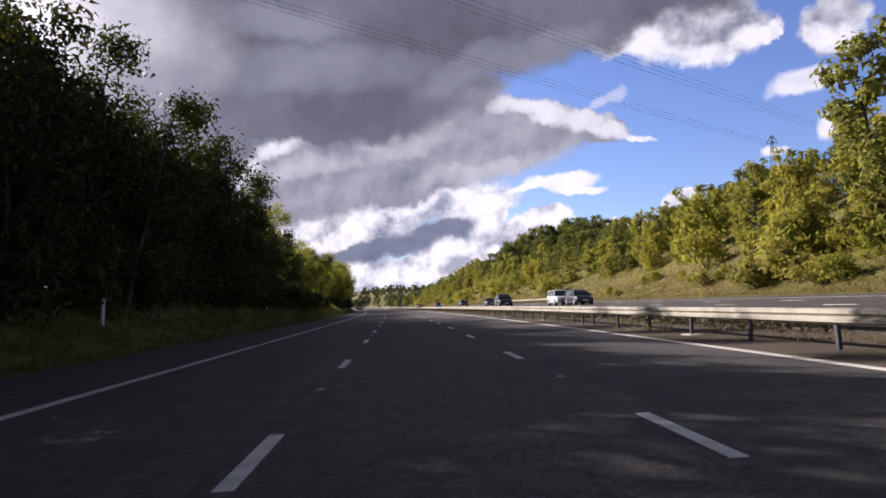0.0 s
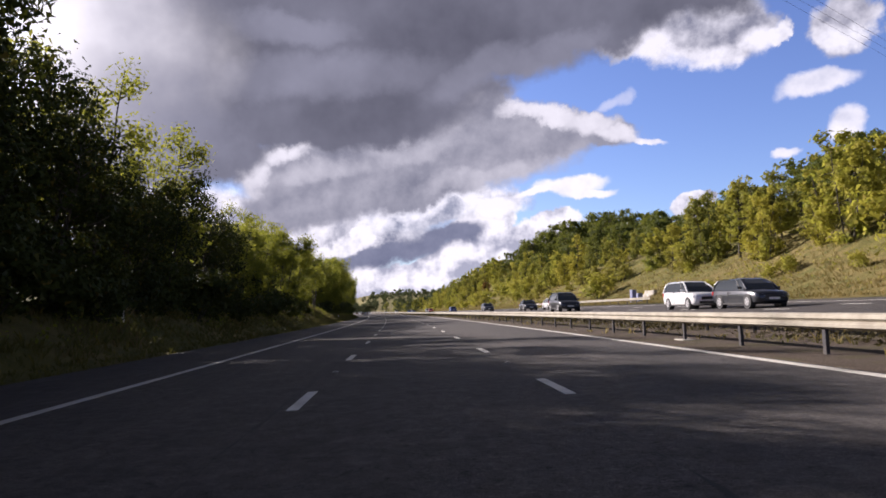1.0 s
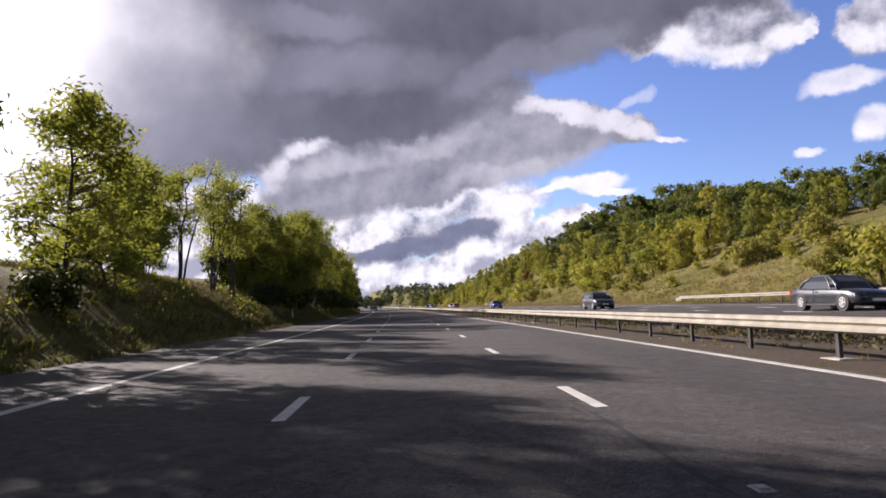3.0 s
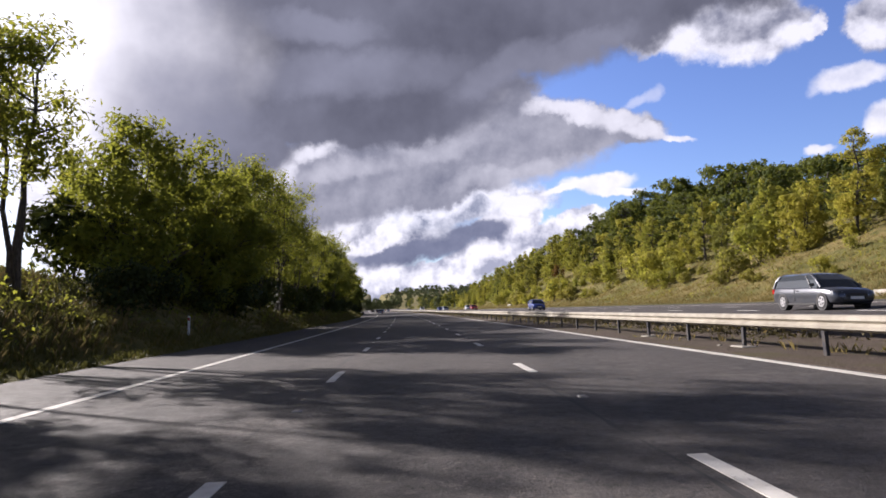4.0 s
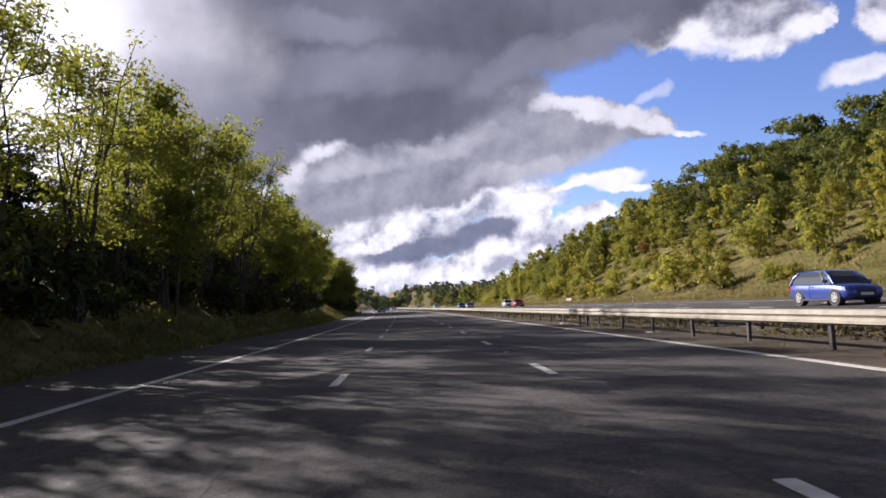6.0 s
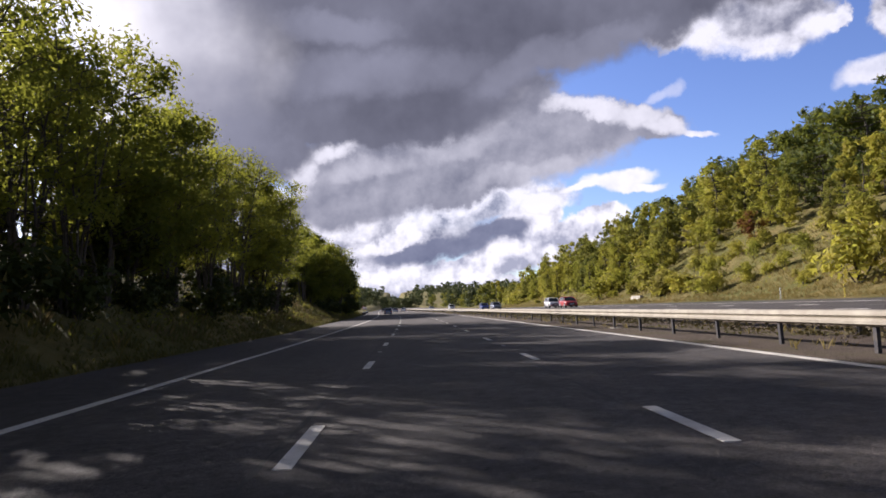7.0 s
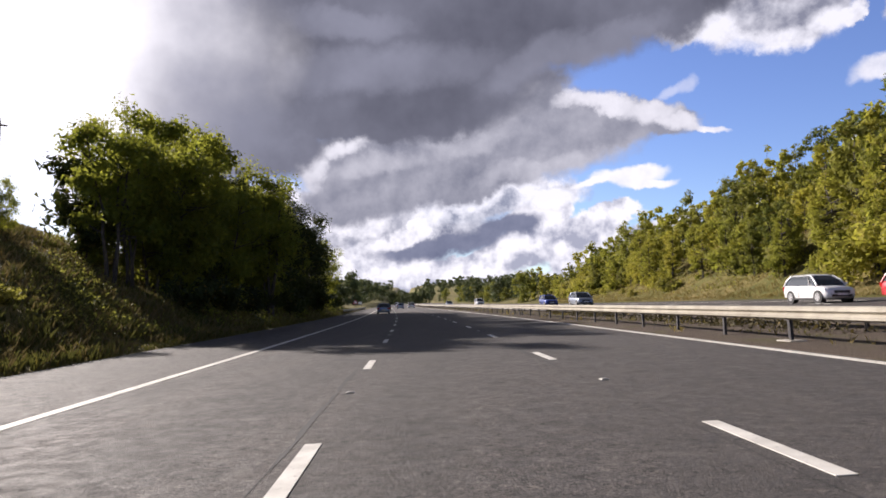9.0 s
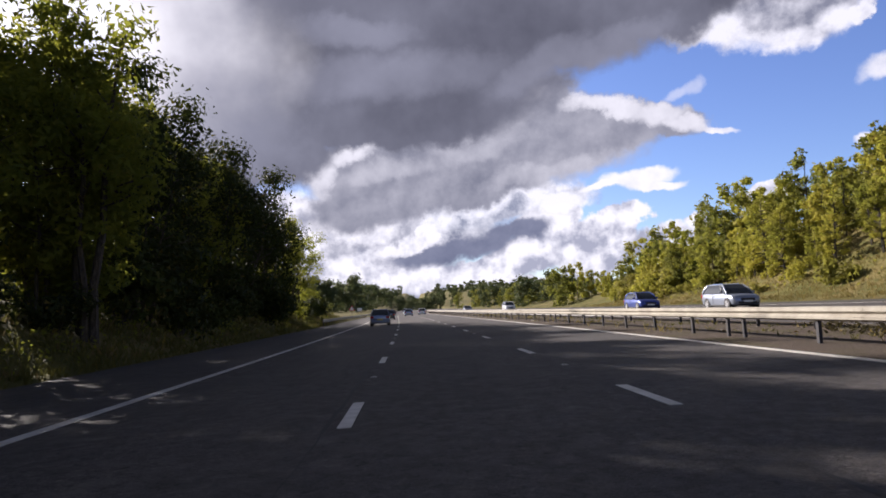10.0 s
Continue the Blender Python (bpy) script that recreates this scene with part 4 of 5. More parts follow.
def scatter(s, d, k):
    """A hillside bush: one by one along the verge, part of the thicket higher up."""
    if d < 35.5:
        plant(rnd.choice(BUSH_R), s, d, k, 1.15 * k, group="bushes on the far hillside", r=rnd)
    else:
        mass(slope_scrub, rnd.choice(BUSH_R), s, d, k)


for i in range(300):
    s = rnd.uniform(5, 430)
    d = rnd.uniform(32, 46) if rnd.random() < 0.65 else rnd.uniform(32, 37)
    if (104 < s < 138 and d < 40) or (150 < s < 250 and d < 35.5) or (250 < s < 325 and d < 42 and rnd.random() < 0.5):
        continue
    scatter(s, d, 0.4 + 1.2 * rnd.random() ** 2)
for i in range(60):
    k = rnd.uniform(0.25, 0.7)
    scatter(rnd.uniform(248, 326), rnd.uniform(33, 44), k)
plant(RED_TREE, 308, 43.5, 1.0, r=rnd)
for kind in WOODS:
    plant(kind, 318 + 6 * WOODS.index(kind), 67, 1.2, group="trees on the far hillside", r=rnd)
for kind in HILL_UP:
    plant(kind, 330 + 9 * HILL_UP.index(kind), 49, 1.0, group="trees on the far hillside", r=rnd)

# the distance
for i in range(22):
    right = i % 2
    plant(FAR[1] if right or i % 4 == 0 else FAR[0], rnd.uniform(440, 560), rnd.uniform(31, 46) if right else rnd.uniform(-36, -18), rnd.uniform(0.3, 0.6), group="distant trees", r=rnd)
plant(FAR[1], 462, 31.5, 0.85, 0.8, group="distant trees", r=rnd)
for i in range(40):
    mass(far_wood, FAR[0], rnd.uniform(600, 760), rnd.uniform(-85, -14), rnd.uniform(0.85, 1.35))
for i in range(30):
    mass(far_wood, rnd.choice(FAR), rnd.uniform(470, 600), rnd.uniform(-60, -19), rnd.uniform(0.25, 0.5))
for i in range(40):
    s = rnd.uniform(470, 760)
    mass(far_wood, FAR[1] if rnd.random() < 0.6 else FAR[0], s, rnd.uniform(32, 75), rnd.uniform(0.45, 0.75) + 0.3 * (s > 620))
for i in range(90):
    s, d = rnd.uniform(760, 980), rnd.uniform(-130, 150)
    mass(far_wood, FAR[0], s + 160 if s < 910 and -14 < d < 32 else s, d, rnd.uniform(0.8, 1.25))
for i in range(16):
    mass(far_wood, FAR[0], rnd.uniform(915, 960), -16 + 3 * i, rnd.uniform(0.7, 1.0))
for i in range(280):
    mass(far_wood, RIDGE, rnd.uniform(960, 2000), rnd.uniform(-460, 500), rnd.uniform(0.8, 1.3))
plant(RIDGE, 955, -40, 1.0, group="distant trees", r=rnd)


def join_mass(name, label, where):
    """Many trees of a wood that nobody could count, as one mesh."""
    v, f, mats, index = [], [], [], []
    count = 0
    for kind, m in where:
        for child in kind.children:
            me = child.data
            co = np.empty(len(me.vertices) * 3)
            me.vertices.foreach_get("co", co)
            co = co.reshape(-1, 3) @ np.array(m.to_3x3()).T + np.array(m.translation)
            v.append(co)
            f += [tuple(i + count for i in p.vertices) for p in me.polygons]
            if me.materials[0] not in mats:
                mats.append(me.materials[0])
            index += [mats.index(me.materials[0])] * len(me.polygons)
            count += len(co)
    me = bpy.data.meshes.new(name)
    me.from_pydata(np.concatenate(v).tolist(), [], f)
    for m in mats:
        me.materials.append(m)
    me.polygons.foreach_set("material_index", index)
    me.update()
    return tagged(new(name, me), label, "wood", kind="stuff")


join_mass("hillside_thicket", "sunlit yellow-green thicket on the lower hillside", slope_scrub)
for s, d, k in ((259, -18.0, 0.46), (263, -16.6, 0.5), (267.5, -18.4, 0.52), (271, -16.8, 0.5), (275.5, -18.2, 0.54), (279.5, -17.2, 0.48)):
    mass(inner_wood, INNER, s, d, k)
join_mass("inner_wood", "trees deep inside the roadside wood, coloured dark for shade", inner_wood)
join_mass("hillside_wood", "dense mixed woodland on the upper hillside", crest_wood)
join_mass("distant_wood", "distant mixed trees closing the road's end", far_wood)


# ---- grass and scrub ----
def grass(name, label, s, d, length, mat, seed, blades=4, width=0.035, h=0.0):
    """Tufts of bent blades that stand on the ground."""
    r = np.random.default_rng(seed)
    n = len(s)
    base = spot(s, d, h, True)
    base[:, 2] -= 0.03
    v, length = [], length * r.uniform(0.5, 1.2, n)
    for k in range(blades):
        a, lean = r.uniform(0, 6.283, n), r.uniform(0.15, 0.75, n)
        out = np.stack([np.cos(a), np.sin(a), 0 * a], 1)
        side = np.stack([-np.sin(a), np.cos(a), 0 * a], 1) * (width * r.uniform(0.6, 1.3, n))[:, None]
        b = base + out * (length * 0.12)[:, None]
        mid = b + out * (length * lean * 0.3)[:, None] + np.array((0, 0, 1)) * (length * 0.6)[:, None]
        tip = b + out * (length * lean)[:, None] + np.array((0, 0, 1)) * length[:, None]
        v.append(np.stack([b - side, b + side, mid + side * 0.7, tip], 1))
    v = np.concatenate(v).reshape(-1, 3)
    me = bpy.data.meshes.new(name)
    me.from_pydata(v.tolist(), [], np.arange(len(v)).reshape(-1, 4).tolist())
    me.materials.append(mat)
    me.update()
    return tagged(new(name, me), label, "grass", kind="stuff")


def scrub(name, label, s, d, size, mat, seed, h0=0.0, h1=0.4):
    """Low bramble and weed leaves hugging the slope."""
    r = np.random.default_rng(seed)
    n = len(s)
    c = spot(s, d, 0.0, True)
    c[:, 2] += r.uniform(h0, h1, n)
    nn = r.normal(0, 0.6, (n, 3)) + np.array((0, 0, 0.6))
    nn /= np.linalg.norm(nn, axis=1)[:, None]
    a = np.cross(nn, r.normal(0, 1, (n, 3)))
    a /= np.linalg.norm(a, axis=1)[:, None]
    b = np.cross(nn, a)
    k = (size * r.uniform(0.5, 1.4, n))[:, None]
    v = np.stack([c - a * k * 0.6, c - b * k * 0.35, c + a * k * 0.6, c + b * k * 0.35], 1).reshape(-1, 3)
    me = bpy.data.meshes.new(name)
    me.from_pydata(v.tolist(), [], np.arange(n * 4).reshape(-1, 4).tolist())
    me.materials.append(mat)
    me.update()
    return tagged(new(name, me), label, "scrub", kind="stuff")


def patchy(r, n, s0, s1, d0, d1, cut=0.0, scale=1.0):
    """Places in a stretch of the plan, gathered into drifts."""
    s, d = r.uniform(s0, s1, n * 2), r.uniform(d0, d1, n * 2)
    keep = np.sin(s * 0.9 * scale + 2 * np.sin(d * 0.8)) + np.sin(d * 1.7 * scale + s * 0.35) + r.normal(0, 0.5, n * 2) > cut
    return s[keep][:n], d[keep][:n]


g = np.random.default_rng(8)
s, u = g.uniform(-14, 440, 13000), g.uniform(0, 1, 13000) ** 1.5
grass("verge_grass", "short tufted grass along the near kerb", s, kerb(s) - 0.05 - u * 2.6, 0.22, GRASS_GREEN, 81, 4, 0.02)
s, d = patchy(g, 7000, -10, 440, -14.0, -10.2, 0.1)
grass("bank_grass", "long dull green grass on the near bank", s, d, 0.42, GRASS_GREEN, 82, 4, 0.018)
s, d = patchy(g, 2500, -10, 440, -14.0, -10.4, 0.6)
grass("bank_grass_dry", "dry straw-coloured grass on the near bank", s, d, 0.45, GRASS_DRY, 86, 4, 0.015)
for s0, s1, n, seed in ((128, 160, 4500, 83), (284, 334, 9500, 84)):
    s, d = patchy(g, n, s0, s1, -28.0, -10.2, -0.9)
    grass("slope_grass", "rough mixed grass on the open bank", s, d, 0.40, GRASS_DRY, seed, 2, 0.016)
    s, d = patchy(g, n, s0, s1, -28.0, -10.2, -0.3, 0.6)
    grass("slope_grass", "green weeds and grass on the open bank", s, d, 0.36, GRASS_GREEN, seed + 20, 3, 0.025)
    s, d = patchy(g, n * 2, s0, s1, -27.0, -11.0, 0.5, 0.4)
    scrub("slope_brambles", "low yellow-green brambles on the open bank", s, d, 0.10, LEAF_MID, seed + 40, 0.0, 0.4)
s, d = patchy(g, 5000, -10, 420, 8.4, 11.0, 0.3)
grass("median_weeds", "scrubby weeds under the central barrier", s, d, 0.14, GRASS_GREEN, 91, 4, 0.010)
# dense dark leaves draw the shaded band below the far rail
s, d = patchy(g, 26000, -10, 340, 9.3, 10.75, -0.5, 0.7)
scrub("median_scrub", "weeds coloured dark for the shaded band at the far rail", s, d, 0.11, LEAF_WEED, 98, 0.0, 0.40)
s, d = patchy(g, 2200, -10, 420, 7.0, 11.0, 0.9)
grass("median_straw", "dead straw-coloured weeds on gravel", s, d, 0.24, GRASS_SUN, 92, 4, 0.009)
s, d = patchy(g, 13000, 0, 430, 28.6, 37.0, -0.9)
grass("far_verge_grass", "long dry grass along the far verge", s, d, 0.36, GRASS_SUN, 93, 3, 0.022)
s, d = patchy(g, 15000, 0, 430, 29.5, 46.0, -0.6)
grass("far_slope_grass", "rough bleached grass on the far slope", s, d, 0.36, GRASS_SUN, 94, 3, 0.024)
s, d = patchy(g, 22000, 0, 430, 32.0, 50.0, 0.3, 0.45)
keep = ~((s > 250) & (s < 325) & (d < 42)) | (np.sin(s * 0.7) > 0.75)
s, d = s[keep], d[keep]
scrub("far_slope_scrub", "sunlit bramble scrub on the far slope", s, d, 0.22, LEAF_SCRUB, 95, 0.0, 0.7)
s, d = patchy(g, 11000, -12, 290, -16.5, -10.8, 0.2, 0.6)
scrub("wood_edge_scrub", "shaded brambles at the wood's foot", s, d, 0.13, LEAF_LEFT, 96, 0.0, 0.7)
s, d = patchy(g, 4500, 326, 420, -16.5, -10.8, 0.2, 0.6)
scrub("wood_edge_scrub", "shaded brambles at the wood's foot", s, d, 0.13, LEAF_LEFT, 97, 0.0, 0.7)


# ---- cars ----
def wheel(parent, x, y, r, side):
    n = 20
    ring = [(0.0, 0.62), (0.0, 0.93), (0.03, 1.0), (0.17, 1.0), (0.2, 0.93), (0.2, 0.62)]
    tyre = Shape()
    tyre.loft([[(side * -w, math.sin(2 * math.pi * k / n) * r * q, math.cos(2 * math.pi * k / n) * r * q) for k in range(n)] for w, q in ring], True, False)
    t = part("wheel", tyre, RUBBER, parent, at=pose(x, y, r))
    rim = Shape()
    rim.loft([[(side * -w, math.sin(2 * math.pi * k / n) * r * q, math.cos(2 * math.pi * k / n) * r * q) for k in range(n)] for w, q in ((0.004, 0.68), (-0.006, 0.64), (-0.006, 0.57), (0.004, 0.54))], True, False)
    for k in range(5):
        a = 2 * math.pi * k / 5
        c, s_ = math.cos(a), math.sin(a)
        sp = [(side * 0.006, c * q * r + s_ * w, s_ * q * r - c * w) for q, w in ((0.0, 0.035), (0.0, -0.035), (0.58, -0.035), (0.58, 0.035))]
        sp2 = [(side * -0.004, y_, z_) for _, y_, z_ in sp]
        rim.loft([sp, sp2])
    part("rim", rim, ALLOY, t, "five-spoke alloy rim")
    return t


def car(label, paint, length=4.3, width=1.76, height=1.47, style="hatch", m=None, group="cars on the far carriageway"):
    """A car that looks along +y, on its wheels: lofted body, glass house, roof, pillars, wheels, lamps, mirrors, plates."""
    root = thing("car", label, "car", m, group)
    L, Wd, r = length, width / 2, 0.315 if style != "suv" else 0.36
    belt, low = height * (0.62 if style != "suv" else 0.60), 0.20 if style != "suv" else 0.26
    # stations along the body from tail to nose: y, half width, top height
    nose_top = belt * (0.82 if style in ("saloon", "coupe") else 0.86)
    tail_top = {"hatch": belt * 1.03, "suv": belt * 1.05, "estate": belt * 1.03, "saloon": belt * 1.04, "coupe": belt * 1.0}[style]
    st = [(-0.500, 0.86, tail_top * 0.80, low + 0.22), (-0.485, 0.94, tail_top * 0.96, low + 0.10), (-0.44, 0.985, tail_top, low + 0.03), (-0.33, 1.0, tail_top, low), (-0.15, 1.0, belt, low),
          (0.08, 1.0, belt, low), (0.20, 1.0, belt * 0.985, low), (0.30, 0.99, belt * 0.95, low), (0.40, 0.965, belt * 0.90, low), (0.46, 0.90, nose_top * 0.95, low + 0.04), (0.49, 0.80, nose_top * 0.82, low + 0.10), (0.50, 0.70, nose_top * 0.66, low + 0.2)]
    rings = []
    for u, w, top, bot in st:
        half = [(0.0, bot), (0.80, bot), (0.95, bot + 0.07), (1.0, bot + (top - bot) * 0.38), (0.995, bot + (top - bot) * 0.62), (0.97, top - 0.10), (0.92, top - 0.035), (0.78, top), (0.0, top + 0.025)]
        pts = [(x * w * Wd, u * L, z) for x, z in half] + [(-x * w * Wd, u * L, z) for x, z in reversed(half[1:-1])]
        rings.append(pts)
    body = Shape()
    body.loft(rings)
    part("body", body, paint, root, smooth_shade=True)
    # glass house: y of the foot and of the roof, front and back
    foot_f, roof_f = (0.255, 0.06) if style in ("saloon", "coupe") else (0.30, 0.095)
    roof_b, foot_b = {"hatch": (-0.37, -0.478), "suv": (-0.40, -0.475), "estate": (-0.42, -0.485), "saloon": (-0.20, -0.36), "coupe": (-0.16, -0.37)}[style]
    top_w, low_w = 0.70, 0.92

    def house(inset, z_top):
        rr = []
        for zf, yf, yb, w in ((belt - 0.05, foot_f, foot_b, low_w), (belt + (height - belt) * 0.5, (foot_f + roof_f) / 2 + 0.01, (foot_b + roof_b) / 2 - 0.006, (low_w + top_w) / 2 + 0.025), (z_top, roof_f, roof_b, top_w)):
            a = Wd * w - inset
            rr.append([(-a, yb * L + inset * 2, zf), (-a * 0.7, (yb - 0.008) * L + inset, zf), (a * 0.7, (yb - 0.008) * L + inset, zf), (a, yb * L + inset * 2, zf), (a, (yf * 0.8 + yb * 0.2) * L, zf), (a, yf * L - inset * 2 - 0.04, zf), (a * 0.72, yf * L - inset, zf), (-a * 0.72, yf * L - inset, zf), (-a, yf * L - inset * 2 - 0.04, zf), (-a, (yf * 0.8 + yb * 0.2) * L, zf)])
        return rr
    g = house(0.012, height - 0.06)
    for name, ks in (("rear_window", (0, 1, 2, 3)), ("side_window", (3, 4, 5)), ("windscreen", (5, 6, 7, 8)), ("side_window", (8, 9, 0))):
        pane = Shape()
        mid = Vector((0, (foot_f + foot_b) / 2 * L, belt))
        outer = [[Vector(ring[k]) for k in ks] for ring in g]
        inner = [[p + (Vector((mid.x, mid.y, p.z)) - p).normalized() * 0.012 for p in ring] for ring in outer]
        pane.loft([o + i[::-1] for o, i in zip(outer, inner)])
        part(name, pane, GLASS, root, "dark tinted glass")
    part("cabin", Shape().loft([[(x * 0.9, y * 0.93, z - 0.02) for x, y, z in ring] for ring in house(0.03, height - 0.08)]), TRIM, root, "dark seats and cabin lining")
    roof = Shape()
    h_top = house(0.0, height - 0.055)[2]
    crown = [(x * 0.82, (y - (roof_f + roof_b) / 2 * L) * 0.86 + (roof_f + roof_b) / 2 * L, height) for x, y, _ in h_top]
    under = [(x, y, height - 0.085) for x, y, _ in h_top]
    roof.loft([under, h_top, crown])
    part("roof", roof, paint, root, smooth_shade=True)
    rr = house(0.0, height - 0.07)
    for k in (0, 3, 5, 8, 4, 9):
        p = Shape()
        w = 0.028 if k in (4, 9) else 0.045
        p.tube([rr[0][k], rr[1][k], rr[2][k]], [w, w, w], 6)
        part("pillar", p, TRIM if k in (4, 9) else paint, root)
    for sx in (1, -1):
        for y in (0.315 * L, -0.30 * L):
            arch = Shape()
            n = 16
            arch.loft([[(sx * x, y + math.sin(2 * math.pi * k / n) * r * 1.14, r + math.cos(2 * math.pi * k / n) * r * 1.14) for k in range(n)] for x in (Wd * 0.70, Wd * 1.004)])
            part("wheel_arch", arch, TRIM, root, "dark wheel opening")
            wheel(root, sx * (Wd * 1.0 + 0.012), y, r, sx)
        lamp = Shape()
        lamp.loft([[(sx * Wd * a, L * b, z) for a, b, z in ring] for ring in (((0.52, 0.478, nose_top * 0.70), (0.90, 0.44, nose_top * 0.74), (0.90, 0.43, nose_top * 0.92), (0.55, 0.462, nose_top * 0.88)), ((0.52, 0.500, nose_top * 0.70), (0.925, 0.462, nose_top * 0.74), (0.92, 0.447, nose_top * 0.92), (0.55, 0.482, nose_top * 0.88)))])
        part("headlight", lamp, LAMP_CLEAR, root)
        tail = Shape()
        tail.box(min(sx * Wd * 0.62, sx * Wd * 0.95), -0.503 * L, belt * 0.72, max(sx * Wd * 0.62, sx * Wd * 0.95), -0.46 * L, belt * 0.94, 0.015)
        part("tail_light", tail, LAMP_RED, root)
        mir = Shape()
        mir.box(min(sx * Wd * 0.97, sx * (Wd + 0.19)), 0.20 * L, belt + 0.0, max(sx * Wd * 0.97, sx * (Wd + 0.19)), 0.20 * L + 0.1, belt + 0.13, 0.03)
        part("mirror", mir, paint, root)
        door = Shape()
        door.box(min(sx * Wd * 0.99, sx * Wd * 1.006), -0.105 * L, low + 0.12, max(sx * Wd * 0.99, sx * Wd * 1.006), -0.10 * L, belt - 0.06)
        part("door_gap", door, TRIM, root)
        sill = Shape()
        sill.box(min(sx * Wd * 0.90, sx * Wd * 1.005), -0.22 * L, low - 0.02, max(sx * Wd * 0.90, sx * Wd * 1.005), 0.23 * L, low + 0.06, 0.015)
        part("sill", sill, TRIM, root)
        handle = Shape()
        handle.box(min(sx * Wd * 0.985, sx * Wd * 1.02), -0.075 * L, belt - 0.17, max(sx * Wd * 0.985, sx * Wd * 1.02), -0.03 * L, belt - 0.14, 0.008)
        part("door_handle", handle, paint, root)
    for name, b in (("grille", (-Wd * 0.48, 0.485 * L, nose_top * 0.60, Wd * 0.48, 0.503 * L, nose_top * 0.80)), ("lower_grille", (-Wd * 0.62, 0.480 * L, low + 0.12, Wd * 0.62, 0.502 * L, low + 0.24))):
        part(name, Shape().box(*b, 0.012), TRIM, root)
    part("number_plate", Shape().box(-0.26, 0.502 * L, nose_top * 0.50, 0.26, 0.509 * L, nose_top * 0.50 + 0.11), PLATE_WHITE, root, "plain white plate")
    part("number_plate", Shape().box(-0.26, -0.510 * L, belt * 0.55, 0.26, -0.502 * L, belt * 0.55 + 0.11), PLATE_YELLOW, root, "plain yellow plate")
    part("bumper", Shape().box(-Wd * 0.86, -0.512 * L, low + 0.10, Wd * 0.86, -0.47 * L, low + 0.34, 0.04), paint, root)
    return root


WHITE_CAR, DARK_CAR, RED_CAR = material("white_lacquer", lacquer((0.72, 0.72, 0.72))), material("dark_lacquer", lacquer((0.022, 0.026, 0.035), 0.3)), material("red_lacquer", lacquer((0.45, 0.015, 0.02)))
BLUE_CAR, SILVER_CAR, GREY_CAR = material("blue_lacquer", lacquer((0.025, 0.06, 0.30), 0.3)), material("silver_lacquer", lacquer((0.30, 0.34, 0.42), 0.5)), material("grey_blue_lacquer", lacquer((0.17, 0.20, 0.28), 0.4))

SLATE_CAR = material("slate_lacquer", lacquer((0.060, 0.066, 0.080), 0.4))


def facing(s, d):
    return stand(s, d, 180, 0.0, False)


def going(s, d):
    return stand(s, d, 0, 0.0, False)


car("white people carrier on the far carriageway", WHITE_CAR, 4.5, 1.8, 1.62, "estate", facing(71.2, 16.7))
car("dark blue estate car on the far carriageway", DARK_CAR, 4.6, 1.8, 1.50, "estate", facing(65.6, 17.2))
car("black off-road car on the far carriageway", DARK_CAR, 4.6, 1.88, 1.72, "suv", facing(92.0, 14.3))
car("dark saloon on the far carriageway", DARK_CAR, 4.5, 1.78, 1.44, "saloon", facing(123.5, 17.5))
car("white convertible coupe with dark hood", WHITE_CAR, 4.2, 1.74, 1.38, "coupe", facing(117.0, 19.2))
car("slate grey estate car on the far carriageway", SLATE_CAR, 4.5, 1.8, 1.50, "estate", facing(155.5, 16.8))
car("blue hatchback on the far carriageway", BLUE_CAR, 4.1, 1.72, 1.48, "hatch", facing(220.0, 17.6))
car("bright red hatchback on the far carriageway", RED_CAR, 4.2, 1.76, 1.48, "hatch", facing(316.6, 21.2))
car("small white hatchback close behind a red car", WHITE_CAR, 3.9, 1.70, 1.50, "hatch", facing(323.6, 20.6))
car("blue hatchback with bright headlights", BLUE_CAR, 4.1, 1.72, 1.48, "hatch", facing(376.0, 18.0))
car("silver-blue hatchback on the far carriageway", SILVER_CAR, 4.2, 1.76, 1.52, "hatch", facing(361.5, 18.2))
car("white van-like car far along the road", WHITE_CAR, 4.4, 1.8, 1.7, "estate", facing(440.0, 17.6))
car("silver saloon far along the opposite road", SILVER_CAR, 4.5, 1.78, 1.45, "saloon", facing(478.0, 14.2))
car("grey-blue hatchback driving in the slow lane", GREY_CAR, 4.2, 1.76, 1.5, "hatch", going(384.5, -3.5), "cars ahead")
car("dark hatchback driving in the slow lane", DARK_CAR, 4.2, 1.76, 1.5, "hatch", going(424.0, -3.2), "cars ahead")
car("silver hatchback far along the same carriageway", SILVER_CAR, 4.2, 1.76, 1.5, "hatch", going(466.0, 0.4), "cars ahead")
car("white estate car in the fast lane", WHITE_CAR, 4.5, 1.78, 1.5, "estate", going(486.0, 3.9), "cars ahead")
car("dark saloon far along the slow lane", DARK_CAR, 4.5, 1.78, 1.46, "saloon", going(520.0, -3.4), "cars ahead")
car("white van-like car far along the same carriageway", WHITE_CAR, 4.6, 1.85, 1.8, "suv", going(552.0, 0.2), "cars ahead")


# ---- small roadside things ----
def marker_post(label, s, d, tall, mat, cap):
    root = thing("marker_post", label, "marker post", stand(s, d), "marker posts")
    sh = Shape()
    sh.box(-0.05, -0.03, -0.3, 0.05, 0.03, tall, 0.012)
    part("post", sh, mat, root)
    sh = Shape()
    sh.box(-0.04, -0.038, tall - 0.22, 0.04, -0.028, tall - 0.08)
    part("reflector", sh, cap, root)
    return root


